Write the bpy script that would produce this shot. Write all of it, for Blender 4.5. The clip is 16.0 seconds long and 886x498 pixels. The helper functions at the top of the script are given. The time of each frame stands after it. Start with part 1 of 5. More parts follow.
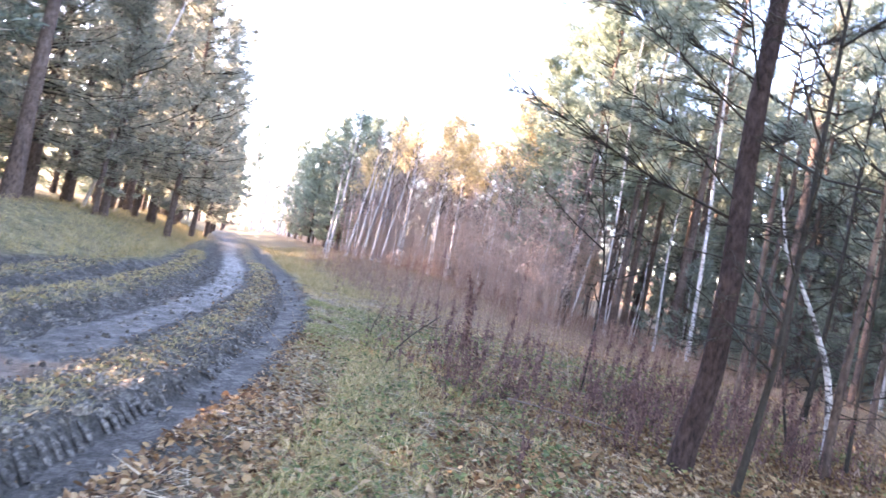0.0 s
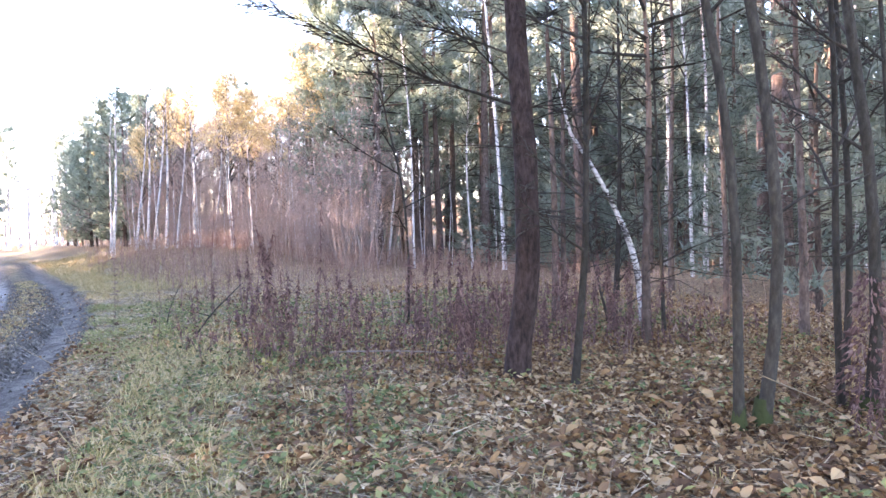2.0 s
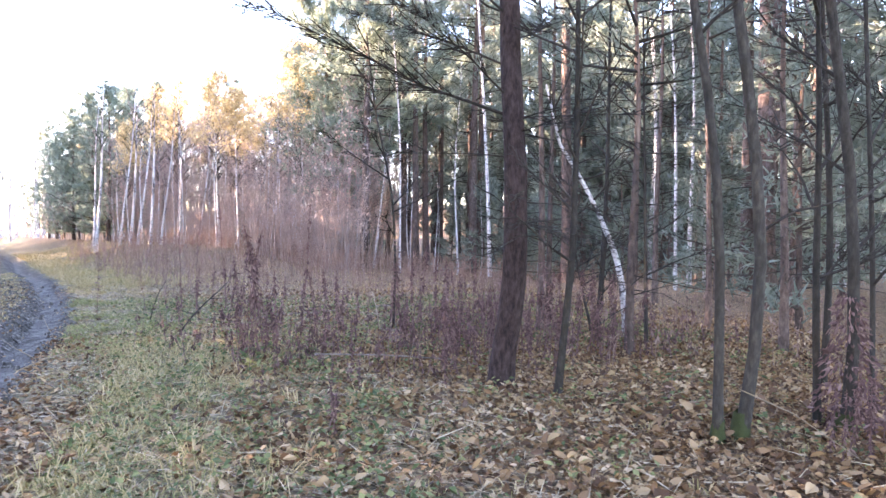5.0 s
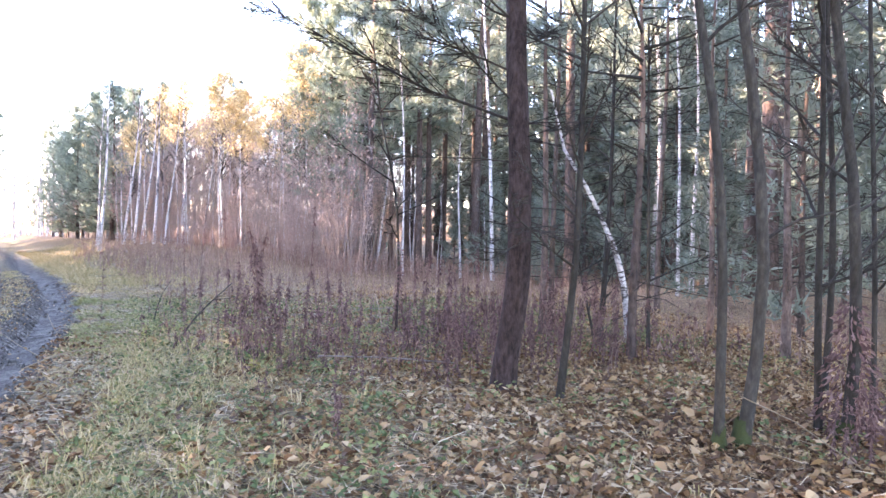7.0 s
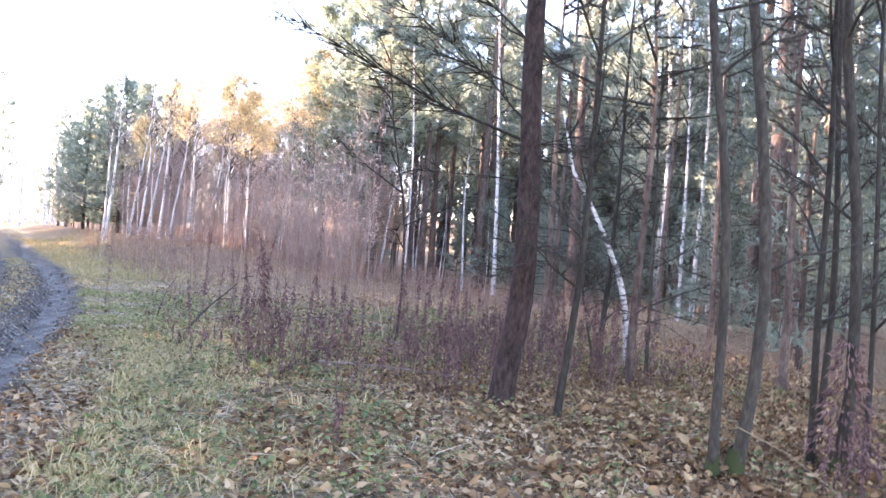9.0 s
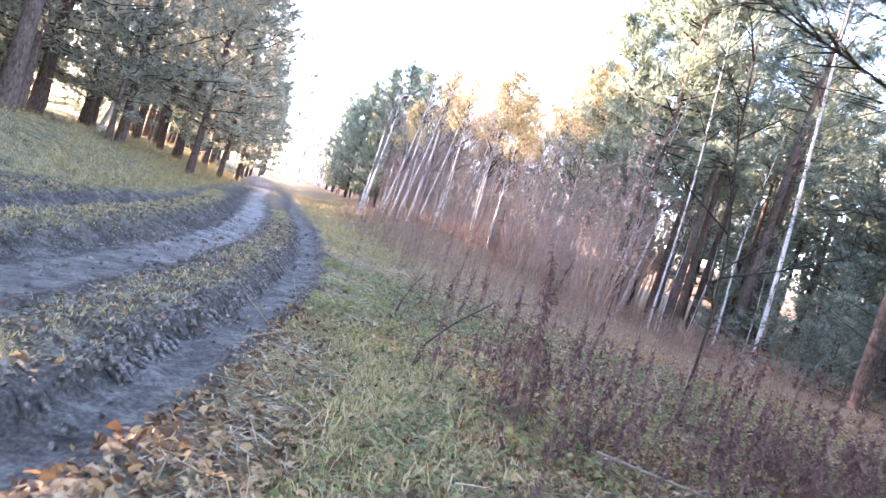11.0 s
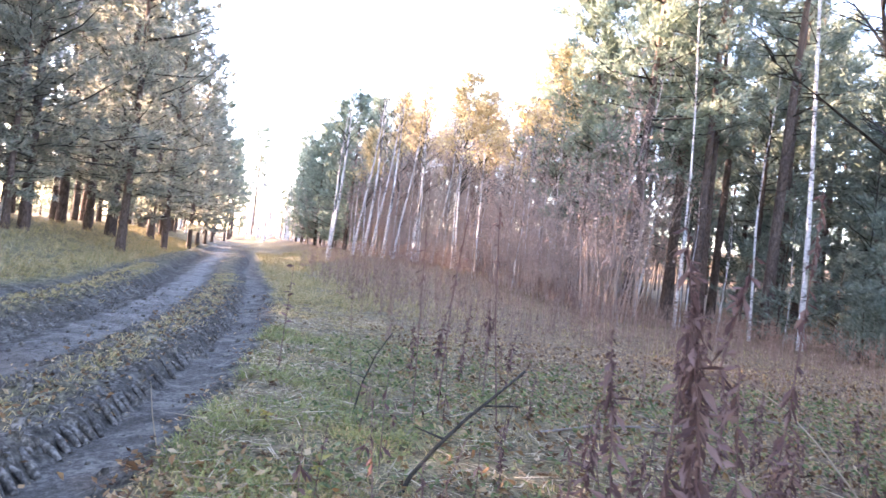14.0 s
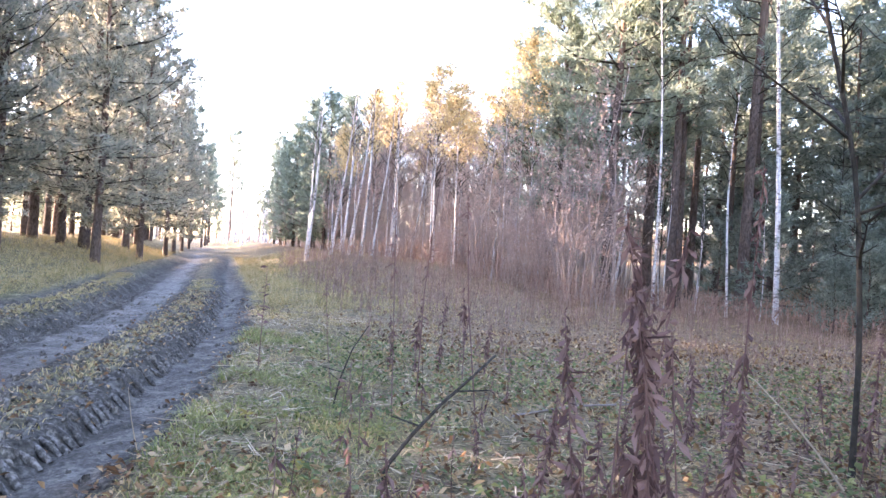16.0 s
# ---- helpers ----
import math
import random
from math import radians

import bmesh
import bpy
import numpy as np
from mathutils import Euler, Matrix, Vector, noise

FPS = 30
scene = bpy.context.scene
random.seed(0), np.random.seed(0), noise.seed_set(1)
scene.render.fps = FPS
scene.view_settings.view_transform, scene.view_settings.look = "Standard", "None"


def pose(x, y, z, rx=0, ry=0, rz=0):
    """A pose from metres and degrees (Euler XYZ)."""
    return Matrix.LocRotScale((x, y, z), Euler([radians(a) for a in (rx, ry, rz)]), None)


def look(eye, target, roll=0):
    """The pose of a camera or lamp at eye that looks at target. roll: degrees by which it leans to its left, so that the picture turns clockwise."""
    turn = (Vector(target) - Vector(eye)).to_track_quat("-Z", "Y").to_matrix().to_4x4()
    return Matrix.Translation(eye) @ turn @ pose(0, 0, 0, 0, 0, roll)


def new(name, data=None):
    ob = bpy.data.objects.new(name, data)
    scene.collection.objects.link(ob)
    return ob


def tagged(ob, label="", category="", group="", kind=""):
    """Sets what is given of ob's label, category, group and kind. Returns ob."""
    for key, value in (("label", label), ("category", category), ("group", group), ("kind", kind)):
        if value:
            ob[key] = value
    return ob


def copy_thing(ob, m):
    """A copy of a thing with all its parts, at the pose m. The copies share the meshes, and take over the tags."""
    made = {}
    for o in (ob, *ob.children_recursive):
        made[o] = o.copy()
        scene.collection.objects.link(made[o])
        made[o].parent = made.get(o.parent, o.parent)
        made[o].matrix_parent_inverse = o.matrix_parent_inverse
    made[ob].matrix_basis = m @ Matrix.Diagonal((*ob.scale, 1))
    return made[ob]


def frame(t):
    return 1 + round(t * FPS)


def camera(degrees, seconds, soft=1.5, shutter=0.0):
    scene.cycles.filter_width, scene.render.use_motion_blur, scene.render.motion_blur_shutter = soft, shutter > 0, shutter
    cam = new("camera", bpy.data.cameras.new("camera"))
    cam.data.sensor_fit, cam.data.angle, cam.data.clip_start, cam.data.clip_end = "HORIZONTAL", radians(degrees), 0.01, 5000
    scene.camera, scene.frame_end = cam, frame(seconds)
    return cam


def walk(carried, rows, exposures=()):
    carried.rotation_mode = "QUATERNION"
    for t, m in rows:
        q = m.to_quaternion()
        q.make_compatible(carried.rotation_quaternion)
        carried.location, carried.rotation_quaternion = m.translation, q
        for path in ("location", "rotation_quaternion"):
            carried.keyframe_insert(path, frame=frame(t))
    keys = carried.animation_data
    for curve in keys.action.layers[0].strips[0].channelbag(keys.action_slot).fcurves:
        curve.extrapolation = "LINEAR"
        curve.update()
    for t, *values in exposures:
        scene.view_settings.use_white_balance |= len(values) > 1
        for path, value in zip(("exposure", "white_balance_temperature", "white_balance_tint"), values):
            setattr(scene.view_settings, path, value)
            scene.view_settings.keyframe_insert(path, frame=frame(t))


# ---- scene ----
cam = camera(66.0, 16.0, soft=1.5, shutter=0.35)

PATH = [
    (0, (-0.04, 0.012, 1.509), (-0.041, 2.012, 1.552), 12.0),
    (0.5, (0.088, 0.44, 1.444), (0.259, 2.433, 1.472), 7.3),
    (1, (0.202, 0.676, 1.416), (0.575, 2.641, 1.415), 4.7),
    (1.5, (0.25, 0.731, 1.391), (0.755, 2.666, 1.368), 2.0),
    (2, (0.287, 0.765, 1.375), (0.828, 2.69, 1.324), -1.4),
    (2.5, (0.273, 0.75, 1.381), (0.821, 2.673, 1.337), -0.5),
    (3, (0.275, 0.754, 1.379), (0.831, 2.674, 1.337), -0.3),
    (3.5, (0.276, 0.755, 1.38), (0.836, 2.674, 1.336), -0.3),
    (4, (0.271, 0.751, 1.38), (0.841, 2.668, 1.338), -0.1),
    (6.5, (0.224, 0.702, 1.398), (0.809, 2.614, 1.367), 1.1),
    (7, (0.223, 0.701, 1.397), (0.799, 2.616, 1.369), 1.2),
    (7.5, (0.171, 0.646, 1.414), (0.746, 2.561, 1.409), 3.5),
    (8, (0.166, 0.643, 1.414), (0.75, 2.556, 1.409), 3.6),
    (8.5, (0.216, 0.692, 1.399), (0.79, 2.608, 1.372), 1.4),
    (9, (0.155, 0.629, 1.421), (0.724, 2.547, 1.425), 4.5),
    (9.5, (-0.106, 0.997, 1.405), (0.382, 2.935, 1.469), 15.7),
    (10, (-0.167, 1.626, 1.408), (-0.089, 3.624, 1.355), 20.5),
    (12.5, (-0.449, 5.148, 1.408), (-0.604, 7.142, 1.359), 16.0),
    (13, (-0.39, 5.901, 1.351), (-0.526, 7.896, 1.345), 12.9),
    (13.5, (-0.389, 6.286, 1.346), (-0.505, 8.283, 1.371), 11.6),
    (14, (-0.297, 6.471, 1.342), (-0.348, 8.47, 1.359), 6.9),
    (14.5, (-0.228, 6.409, 1.339), (-0.214, 8.409, 1.344), 4.9),
    (15, (-0.214, 6.388, 1.336), (-0.205, 8.388, 1.34), 4.0),
    (15.5, (-0.234, 6.385, 1.337), (-0.225, 8.384, 1.343), 4.9),
    (16, (-0.212, 6.385, 1.331), (-0.204, 8.385, 1.336), 3.8),
]
walk(cam, [(t, look(eye, target, roll)) for t, eye, target, roll in PATH],
     exposures=[(0.0, 4.1, 6260, 38), (3.5, 4.07, 6260, 38), (7.0, 4.17, 6260, 38), (9.0, 4.19, 6260, 38), (10.0, 4.19, 6170, 37), (12.5, 3.94, 6240, 36), (16.0, 3.96, 6240, 36)])

# ---- daylight: a low autumn sun behind the wood on the far side of the track ----
SUN_AZ, SUN_EL = radians(74.0), radians(12.5)   # to the left of straight ahead, above the horizon
sun_way = Vector((-math.sin(SUN_AZ) * math.cos(SUN_EL), math.cos(SUN_AZ) * math.cos(SUN_EL), math.sin(SUN_EL)))
world = bpy.data.worlds.new("sky")
scene.world = world
world.use_nodes = True
wt = world.node_tree
sky = wt.nodes.new("ShaderNodeTexSky")
sky.sky_type, sky.sun_disc = "NISHITA", False
sky.sun_elevation, sky.sun_rotation = SUN_EL, -SUN_AZ
sky.air_density, sky.dust_density, sky.ozone_density = 1.0, 0.8, 1.0
wt.links.new(sky.outputs[0], wt.nodes["Background"].inputs[0])
wt.nodes["Background"].inputs[1].default_value = 0.15
sun = new("sun", bpy.data.lights.new("sun", "SUN"))
sun.data.energy, sun.data.angle, sun.data.color = 4.6, radians(0.6), (1.0, 0.78, 0.52)
sun.matrix_world = look(sun_way * 100, (0, 0, 0))

# ---- materials ----


def ramp_node(nt, stops):
    node = nt.nodes.new("ShaderNodeValToRGB")
    el = node.color_ramp.elements
    while len(el) < len(stops):
        el.new(0.5)
    for e, (at, col) in zip(el, stops):
        e.position, e.color = at, (*col, 1)
    return node


def noise_node(nt, co, scale, detail=4.0, rough=0.6, stretch=None):
    node = nt.nodes.new("ShaderNodeTexNoise")
    node.inputs["Scale"].default_value, node.inputs["Detail"].default_value = scale, detail
    node.inputs["Roughness"].default_value = rough
    if stretch:
        mp = nt.nodes.new("ShaderNodeMapping")
        mp.inputs["Scale"].default_value = stretch
        nt.links.new(co, mp.inputs["Vector"])
        co = mp.outputs["Vector"]
    nt.links.new(co, node.inputs["Vector"])
    return node.outputs["Fac"]


def mix_node(nt, fac, a, b, blend="MIX"):
    node = nt.nodes.new("ShaderNodeMix")
    node.data_type, node.blend_type = "RGBA", blend
    for val, sock in ((fac, node.inputs[0]), (a, node.inputs[6]), (b, node.inputs[7])):
        if isinstance(val, (int, float)):
            sock.default_value = val
        elif isinstance(val, tuple):
            sock.default_value = (*val, 1)
        else:
            nt.links.new(val, sock)
    return node.outputs[2]


def math_node(nt, op, a, b=0.0, clamp=False):
    node = nt.nodes.new("ShaderNodeMath")
    node.operation, node.use_clamp = op, clamp
    for val, sock in ((a, node.inputs[0]), (b, node.inputs[1])):
        if isinstance(val, (int, float)):
            sock.default_value = val
        else:
            nt.links.new(val, sock)
    return node.outputs[0]


def blank(name):
    m = bpy.data.materials.new(name)
    m.use_nodes = True
    nt = m.node_tree
    return m, nt, nt.nodes["Principled BSDF"], nt.nodes.new("ShaderNodeTexCoord").outputs["Object"]


def bump_to(nt, bsdf, height, strength, dist):
    b = nt.nodes.new("ShaderNodeBump")
    b.inputs["Strength"].default_value, b.inputs["Distance"].default_value = strength, dist
    nt.links.new(height, b.inputs["Height"])
    nt.links.new(b.outputs[0], bsdf.inputs["Normal"])


def leafy(name, stops, see_through=0.35, rough=0.6, scale=0.6):
    """Thin leaves, needles and blades: each one its own tint, light passes through."""
    m, nt, bsdf, co = blank(name)
    geo = nt.nodes.new("ShaderNodeNewGeometry")
    r = ramp_node(nt, stops)
    n = noise_node(nt, co, scale, 3.0)
    f = math_node(nt, "ADD", math_node(nt, "MULTIPLY", geo.outputs["Random Per Island"], 0.65), math_node(nt, "MULTIPLY", n, 0.4), True)
    nt.links.new(f, r.inputs[0])
    nt.links.new(r.outputs[0], bsdf.inputs["Base Color"])
    bsdf.inputs["Roughness"].default_value = rough
    bsdf.inputs["Specular IOR Level"].default_value = 0.25
    if see_through:
        tr = nt.nodes.new("ShaderNodeBsdfTranslucent")
        nt.links.new(r.outputs[0], tr.inputs[0])
        mx = nt.nodes.new("ShaderNodeMixShader")
        mx.inputs[0].default_value = see_through
        nt.links.new(bsdf.outputs[0], mx.inputs[1])
        nt.links.new(tr.outputs[0], mx.inputs[2])
        nt.links.new(mx.outputs[0], nt.nodes["Material Output"].inputs[0])
    return m


def bark(name, stops, stretch=(1, 1, 0.16), scale=22.0, bump=0.02, rough=0.9, moss=None):
    m, nt, bsdf, co = blank(name)
    fine = noise_node(nt, co, scale, 6.0, 0.65, stretch)
    big = noise_node(nt, co, 1.3, 3.0)
    r = ramp_node(nt, stops)
    nt.links.new(math_node(nt, "ADD", math_node(nt, "MULTIPLY", fine, 0.75), math_node(nt, "MULTIPLY", big, 0.3)), r.inputs[0])
    col = r.outputs[0]
    if moss:
        col = mix_node(nt, math_node(nt, "MULTIPLY", noise_node(nt, co, 3.0, 4.0), 0.6), col, moss)
    info = nt.nodes.new("ShaderNodeObjectInfo")
    tint = math_node(nt, "ADD", math_node(nt, "MULTIPLY", info.outputs["Random"], 0.5), 0.75)
    col = mix_node(nt, 1.0, col, tint, "MULTIPLY")
    nt.links.new(col, bsdf.inputs["Base Color"])
    bsdf.inputs["Roughness"].default_value = rough
    bsdf.inputs["Specular IOR Level"].default_value = 0.2
    bump_to(nt, bsdf, fine, 1.0, bump)
    return m


def birch_bark(name, white=(0.7, 0.68, 0.65)):
    m, nt, bsdf, co = blank(name)
    dash = noise_node(nt, co, 11.0, 4.0, 0.6, (1.0, 1.0, 2.3))
    big = noise_node(nt, co, 2.2, 3.0)
    r = ramp_node(nt, [(0.0, (0.03, 0.028, 0.026)), (0.44, (0.05, 0.045, 0.04)), (0.5, tuple(c * 0.64 for c in white)), (0.62, white)])
    nt.links.new(math_node(nt, "ADD", math_node(nt, "MULTIPLY", dash, 0.56), math_node(nt, "MULTIPLY", big, 0.5)), r.inputs[0])
    nt.links.new(r.outputs[0], bsdf.inputs["Base Color"])
    bsdf.inputs["Roughness"].default_value = 0.7
    bump_to(nt, bsdf, dash, 0.5, 0.008)
    return m


PINE_BARK = bark("pine_bark", [(0.38, (0.016, 0.0115, 0.0105)), (0.5, (0.054, 0.036, 0.032)), (0.66, (0.11, 0.078, 0.07))], (1, 1, 0.4), 26.0, 0.025)
PINE_UPPER = bark("orange_pine_bark", [(0.3, (0.06, 0.041, 0.034)), (0.5, (0.135, 0.092, 0.07)), (0.7, (0.22, 0.158, 0.12))], scale=14.0, bump=0.008)
# paler than pine_bark: orange-grey bark, with some haze put into the colour
FOREST_BARK = bark("forest_pine_bark", [(0.38, (0.04, 0.03, 0.026)), (0.5, (0.1, 0.074, 0.061)), (0.66, (0.18, 0.14, 0.116))], (1, 1, 0.4), 20.0)
GREEN_BLADE = leafy("green_grass_blades", [(0.1, (0.09, 0.12, 0.035)), (0.5, (0.21, 0.235, 0.07)), (0.9, (0.4, 0.37, 0.14))], 0.3, scale=0.9)
DARK_BARK = bark("dark_bark", [(0.38, (0.016, 0.014, 0.011)), (0.52, (0.042, 0.036, 0.029)), (0.66, (0.085, 0.074, 0.06))], (1, 1, 0.35), 34.0, bump=0.012, moss=(0.045, 0.044, 0.034))
# twigs paled beyond their own colour: veiling glare put in
TWIG_BARK = bark("twig_bark", [(0.3, (0.25, 0.19, 0.165)), (0.6, (0.4, 0.325, 0.28)), (0.8, (0.52, 0.44, 0.385))], bump=0.004)
DEAD_WOOD = bark("dead_wood", [(0.3, (0.12, 0.1, 0.085)), (0.6, (0.26, 0.22, 0.19)), (0.8, (0.4, 0.35, 0.29))], bump=0.004)
BIRCH_BARK = birch_bark("birch_bark")
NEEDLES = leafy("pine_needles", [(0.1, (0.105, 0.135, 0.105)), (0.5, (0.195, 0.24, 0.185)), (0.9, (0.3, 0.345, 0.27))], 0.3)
# lighter, warmer needles: low sun and glare put into the colour
NEEDLES_SUN_TINT = leafy("sun_tint_pine_needles", [(0.1, (0.14, 0.158, 0.12)), (0.5, (0.285, 0.3, 0.23)), (0.9, (0.48, 0.45, 0.35))], 0.6)
# paler copy of the pine needles: haze put into the colour
NEEDLES_HAZE_TINT = leafy("haze_tint_needles", [(0.1, (0.135, 0.175, 0.13)), (0.5, (0.24, 0.295, 0.22)), (0.9, (0.36, 0.41, 0.3))], 0.45)
GOLD_LEAF = leafy("golden_leaves", [(0.1, (0.5, 0.37, 0.16)), (0.5, (0.62, 0.5, 0.26)), (0.9, (0.74, 0.65, 0.4))], 0.45)
# thicket leaves paled too, with the same glare in their colour
THICKET_LEAF = leafy("withered_thicket_leaves", [(0.1, (0.32, 0.22, 0.185)), (0.5, (0.5, 0.37, 0.3)), (0.9, (0.62, 0.51, 0.42))], 0.35)
GRASS_BLADE = leafy("grass_blades", [(0.1, (0.09, 0.11, 0.036)), (0.3, (0.23, 0.215, 0.075)), (0.5, (0.41, 0.315, 0.13)), (0.95, (0.64, 0.5, 0.27))], 0.25, scale=0.9)
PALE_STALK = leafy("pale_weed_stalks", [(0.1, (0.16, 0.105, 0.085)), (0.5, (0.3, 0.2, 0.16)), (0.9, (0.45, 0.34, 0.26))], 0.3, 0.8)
FALLEN_LEAF = leafy("fallen_leaves", [(0.15, (0.045, 0.024, 0.012)), (0.36, (0.13, 0.07, 0.032)), (0.58, (0.28, 0.165, 0.072)), (0.76, (0.44, 0.305, 0.155)), (0.92, (0.6, 0.47, 0.3))], 0.2, 0.6, scale=0.7)
CLOD = bark("mud_clods", [(0.4, (0.03, 0.028, 0.023)), (0.52, (0.09, 0.082, 0.067)), (0.64, (0.26, 0.24, 0.2))], (1, 1, 1), 30.0, 0.01, 0.75)
MOSS = leafy("moss", [(0.1, (0.022, 0.032, 0.01)), (0.5, (0.04, 0.052, 0.018)), (0.9, (0.075, 0.085, 0.03))], 0.0, 0.95)
STRAW = leafy("dry_straw", [(0.15, (0.06, 0.04, 0.022)), (0.5, (0.23, 0.17, 0.095)), (0.85, (0.6, 0.5, 0.33))], 0.2)
YELLOW_LEAF = leafy("yellow_leaves", [(0.1, (0.22, 0.18, 0.05)), (0.5, (0.34, 0.29, 0.08)), (0.9, (0.42, 0.38, 0.14))], 0.35)
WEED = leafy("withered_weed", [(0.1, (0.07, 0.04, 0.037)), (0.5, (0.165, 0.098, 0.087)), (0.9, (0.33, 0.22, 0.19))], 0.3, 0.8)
HERB = leafy("green_herbs", [(0.1, (0.06, 0.09, 0.034)), (0.5, (0.14, 0.175, 0.07)), (0.9, (0.33, 0.33, 0.13))], 0.35)

# ---- building helpers ----


class Shape:
    """Gathers vertices and faces for one mesh."""

    def __init__(self):
        self.v, self.f = [], []

    def tube(self, pts, radii, sides=5, cap=True):
        base = len(self.v)
        up = Vector((0, 0, 1))
        n = len(pts)
        for i, (p, r) in enumerate(zip(pts, radii)):
            d = (pts[min(i + 1, n - 1)] - pts[max(i - 1, 0)])
            d = d.normalized() if d.length > 1e-6 else up
            a = d.cross(Vector((1, 0, 0)) if abs(d.x) < 0.8 else Vector((0, 1, 0))).normalized()
            b = d.cross(a)
            for k in range(sides):
                g = 2 * math.pi * k / sides
                self.v.append(p + (a * math.cos(g) + b * math.sin(g)) * r)
        for i in range(n - 1):
            for k in range(sides):
                q = base + i * sides
                self.f.append((q + k, q + (k + 1) % sides, q + sides + (k + 1) % sides, q + sides + k))
        if cap:
            self.f.append(tuple(base + (n - 1) * sides + k for k in range(sides)))

    def sliver(self, p, d, width, side=None):
        """A thin pointed blade from p along d."""
        s = side if side is not None else d.cross(Vector((0.3, 0.2, 1.0)))
        s = s.normalized() * width * 0.5 if s.length > 1e-6 else Vector((width * 0.5, 0, 0))
        b = len(self.v)
        self.v += [p - s, p + s, p + d]
        self.f.append((b, b + 1, b + 2))

    def leaf(self, p, d, n, length, width, curl=0.25):
        """A small leaf: four triangles folded along the midrib."""
        d, n = d.normalized(), n.normalized()
        s = d.cross(n).normalized()
        b = len(self.v)
        lift = n * (curl * width)
        self.v += [p, p + d * length * 0.45 + s * width * 0.5 + lift, p + d * length + lift * 0.8, p + d * length * 0.45 - s * width * 0.5 + lift, p + d * length * 0.5]
        self.f += [(b, b + 1, b + 4), (b + 1, b + 2, b + 4), (b + 2, b + 3, b + 4), (b + 3, b, b + 4)]

    def ovate(self, p, d, n, length, width, curl=0.25):
        """A broad leaf with a rounded, slightly ragged outline, cupped along its midrib."""
        d, n = d.normalized(), n.normalized()
        s = d.cross(n).normalized()
        b = len(self.v)
        rim = []
        for k, (u, w) in enumerate(((0.0, 0.0), (0.18, 0.4), (0.45, 0.55), (0.75, 0.36), (1.0, 0.0), (0.72, -0.38), (0.42, -0.54), (0.16, -0.38))):
            j = 1 + 0.16 * math.sin(b * 1.7 + k * 2.3)
            rim.append(p + d * length * u + s * width * w * j + n * (curl * width * (abs(w) * 1.6 + 0.5 * u * u)))
        self.v += rim + [p + d * length * 0.45]
        self.f += [(b + k, b + (k + 1) % 8, b + 8) for k in range(8)]

    def lump(self, p, r, rng):
        """A small broken clod: a squashed, uneven eight-cornered lump."""
        b = len(self.v)
        a0 = rng.uniform(0, 6.3)
        for k in range(4):
            a = a0 + k * 1.57 + rng.uniform(-0.3, 0.3)
            q = r * rng.uniform(0.75, 1.3)
            self.v.append(p + Vector((math.cos(a) * q, math.sin(a) * q, -0.3 * r)))
        for k in range(4):
            a = a0 + k * 1.57 + rng.uniform(-0.4, 0.4)
            q = r * rng.uniform(0.3, 0.75)
            self.v.append(p + Vector((math.cos(a) * q, math.sin(a) * q, r * rng.uniform(0.45, 0.95))))
        for k in range(4):
            m = (k + 1) % 4
            self.f.append((b + k, b + m, b + 4 + m, b + 4 + k))
        self.f.append((b + 4, b + 5, b + 6, b + 7))

    def mesh(self, name, smooth=True):
        me = bpy.data.meshes.new(name)
        me.from_pydata([tuple(v) for v in self.v], [], self.f)
        if smooth:
            me.shade_smooth()
        me.update()
        return me


def part(name, shape, material, parent, label="", smooth=True):
    me = shape.mesh(name, smooth)
    me.materials.append(material)
    ob = new(name, me)
    ob.parent = parent
    return tagged(ob, label) if label else ob


def thing(name, label, category, group="", at=(0, 0, 0)):
    ob = new(name)
    ob.location = at
    return tagged(ob, label, category, group)


def stuff(name, shape, material, label, category, smooth=True):
    me = shape.mesh(name, smooth)
    me.materials.append(material)
    return tagged(new(name, me), label, category, kind="stuff")


def rnd_dir(rng, zlo=-1.0, zhi=1.0):
    a, z = rng.uniform(0, 2 * math.pi), rng.uniform(zlo, zhi)
    h = math.sqrt(max(0.0, 1 - z * z))
    return Vector((h * math.cos(a), h * math.sin(a), z))


def smooth01(a, b, x):
    t = min(1.0, max(0.0, (x - a) / (b - a)))
    return t * t * (3 - 2 * t)


# ---- the lie of the land ----
RIGHT_EDGE = [(-60, -6.5), (-5, -1.9), (0, -1.5), (4, -1.5), (7, -1.5), (9, -1.72), (11, -1.95), (13, -2.3), (17, -3.1), (21.5, -4.35), (27, -6.1), (31, -7.5), (40, -10.2), (52, -14.2), (80, -24), (200, -70)]
LEFT_EDGE = [(-60, -12), (-5, -9.0), (5, -8.8), (10, -8.4), (15, -7.7), (18, -7.6), (21, -8.2), (25, -9.4), (29, -10.6), (40, -13.8), (53, -18), (80, -28), (200, -74)]
ER = np.array(RIGHT_EDGE, float)
EL = np.array(LEFT_EDGE, float)


def right_edge(y):
    return float(np.interp(y, ER[:, 0], ER[:, 1]))


def left_edge(y):
    return float(np.interp(y, EL[:, 0], EL[:, 1]))


PROFILE = np.array([(-0.5, 0.0), (-0.08, 0.0), (0.1, -0.06), (0.25, -0.1), (0.56, -0.13), (0.6, -0.12), (0.7, -0.0), (0.95, 0.035), (1.25, 0.02), (1.5, -0.02), (1.75, -0.07), (2.35, -0.1), (2.6, -0.17), (2.8, -0.2), (3.0, -0.08), (3.2, 0.04), (3.5, 0.05),
                    (3.75, -0.04), (3.9, -0.14), (4.3, -0.16), (4.5, -0.06), (4.8, 0.0), (5.1, -0.03), (5.4, -0.12), (5.9, -0.12), (6.3, -0.02), (7.0, 0.0)], float)


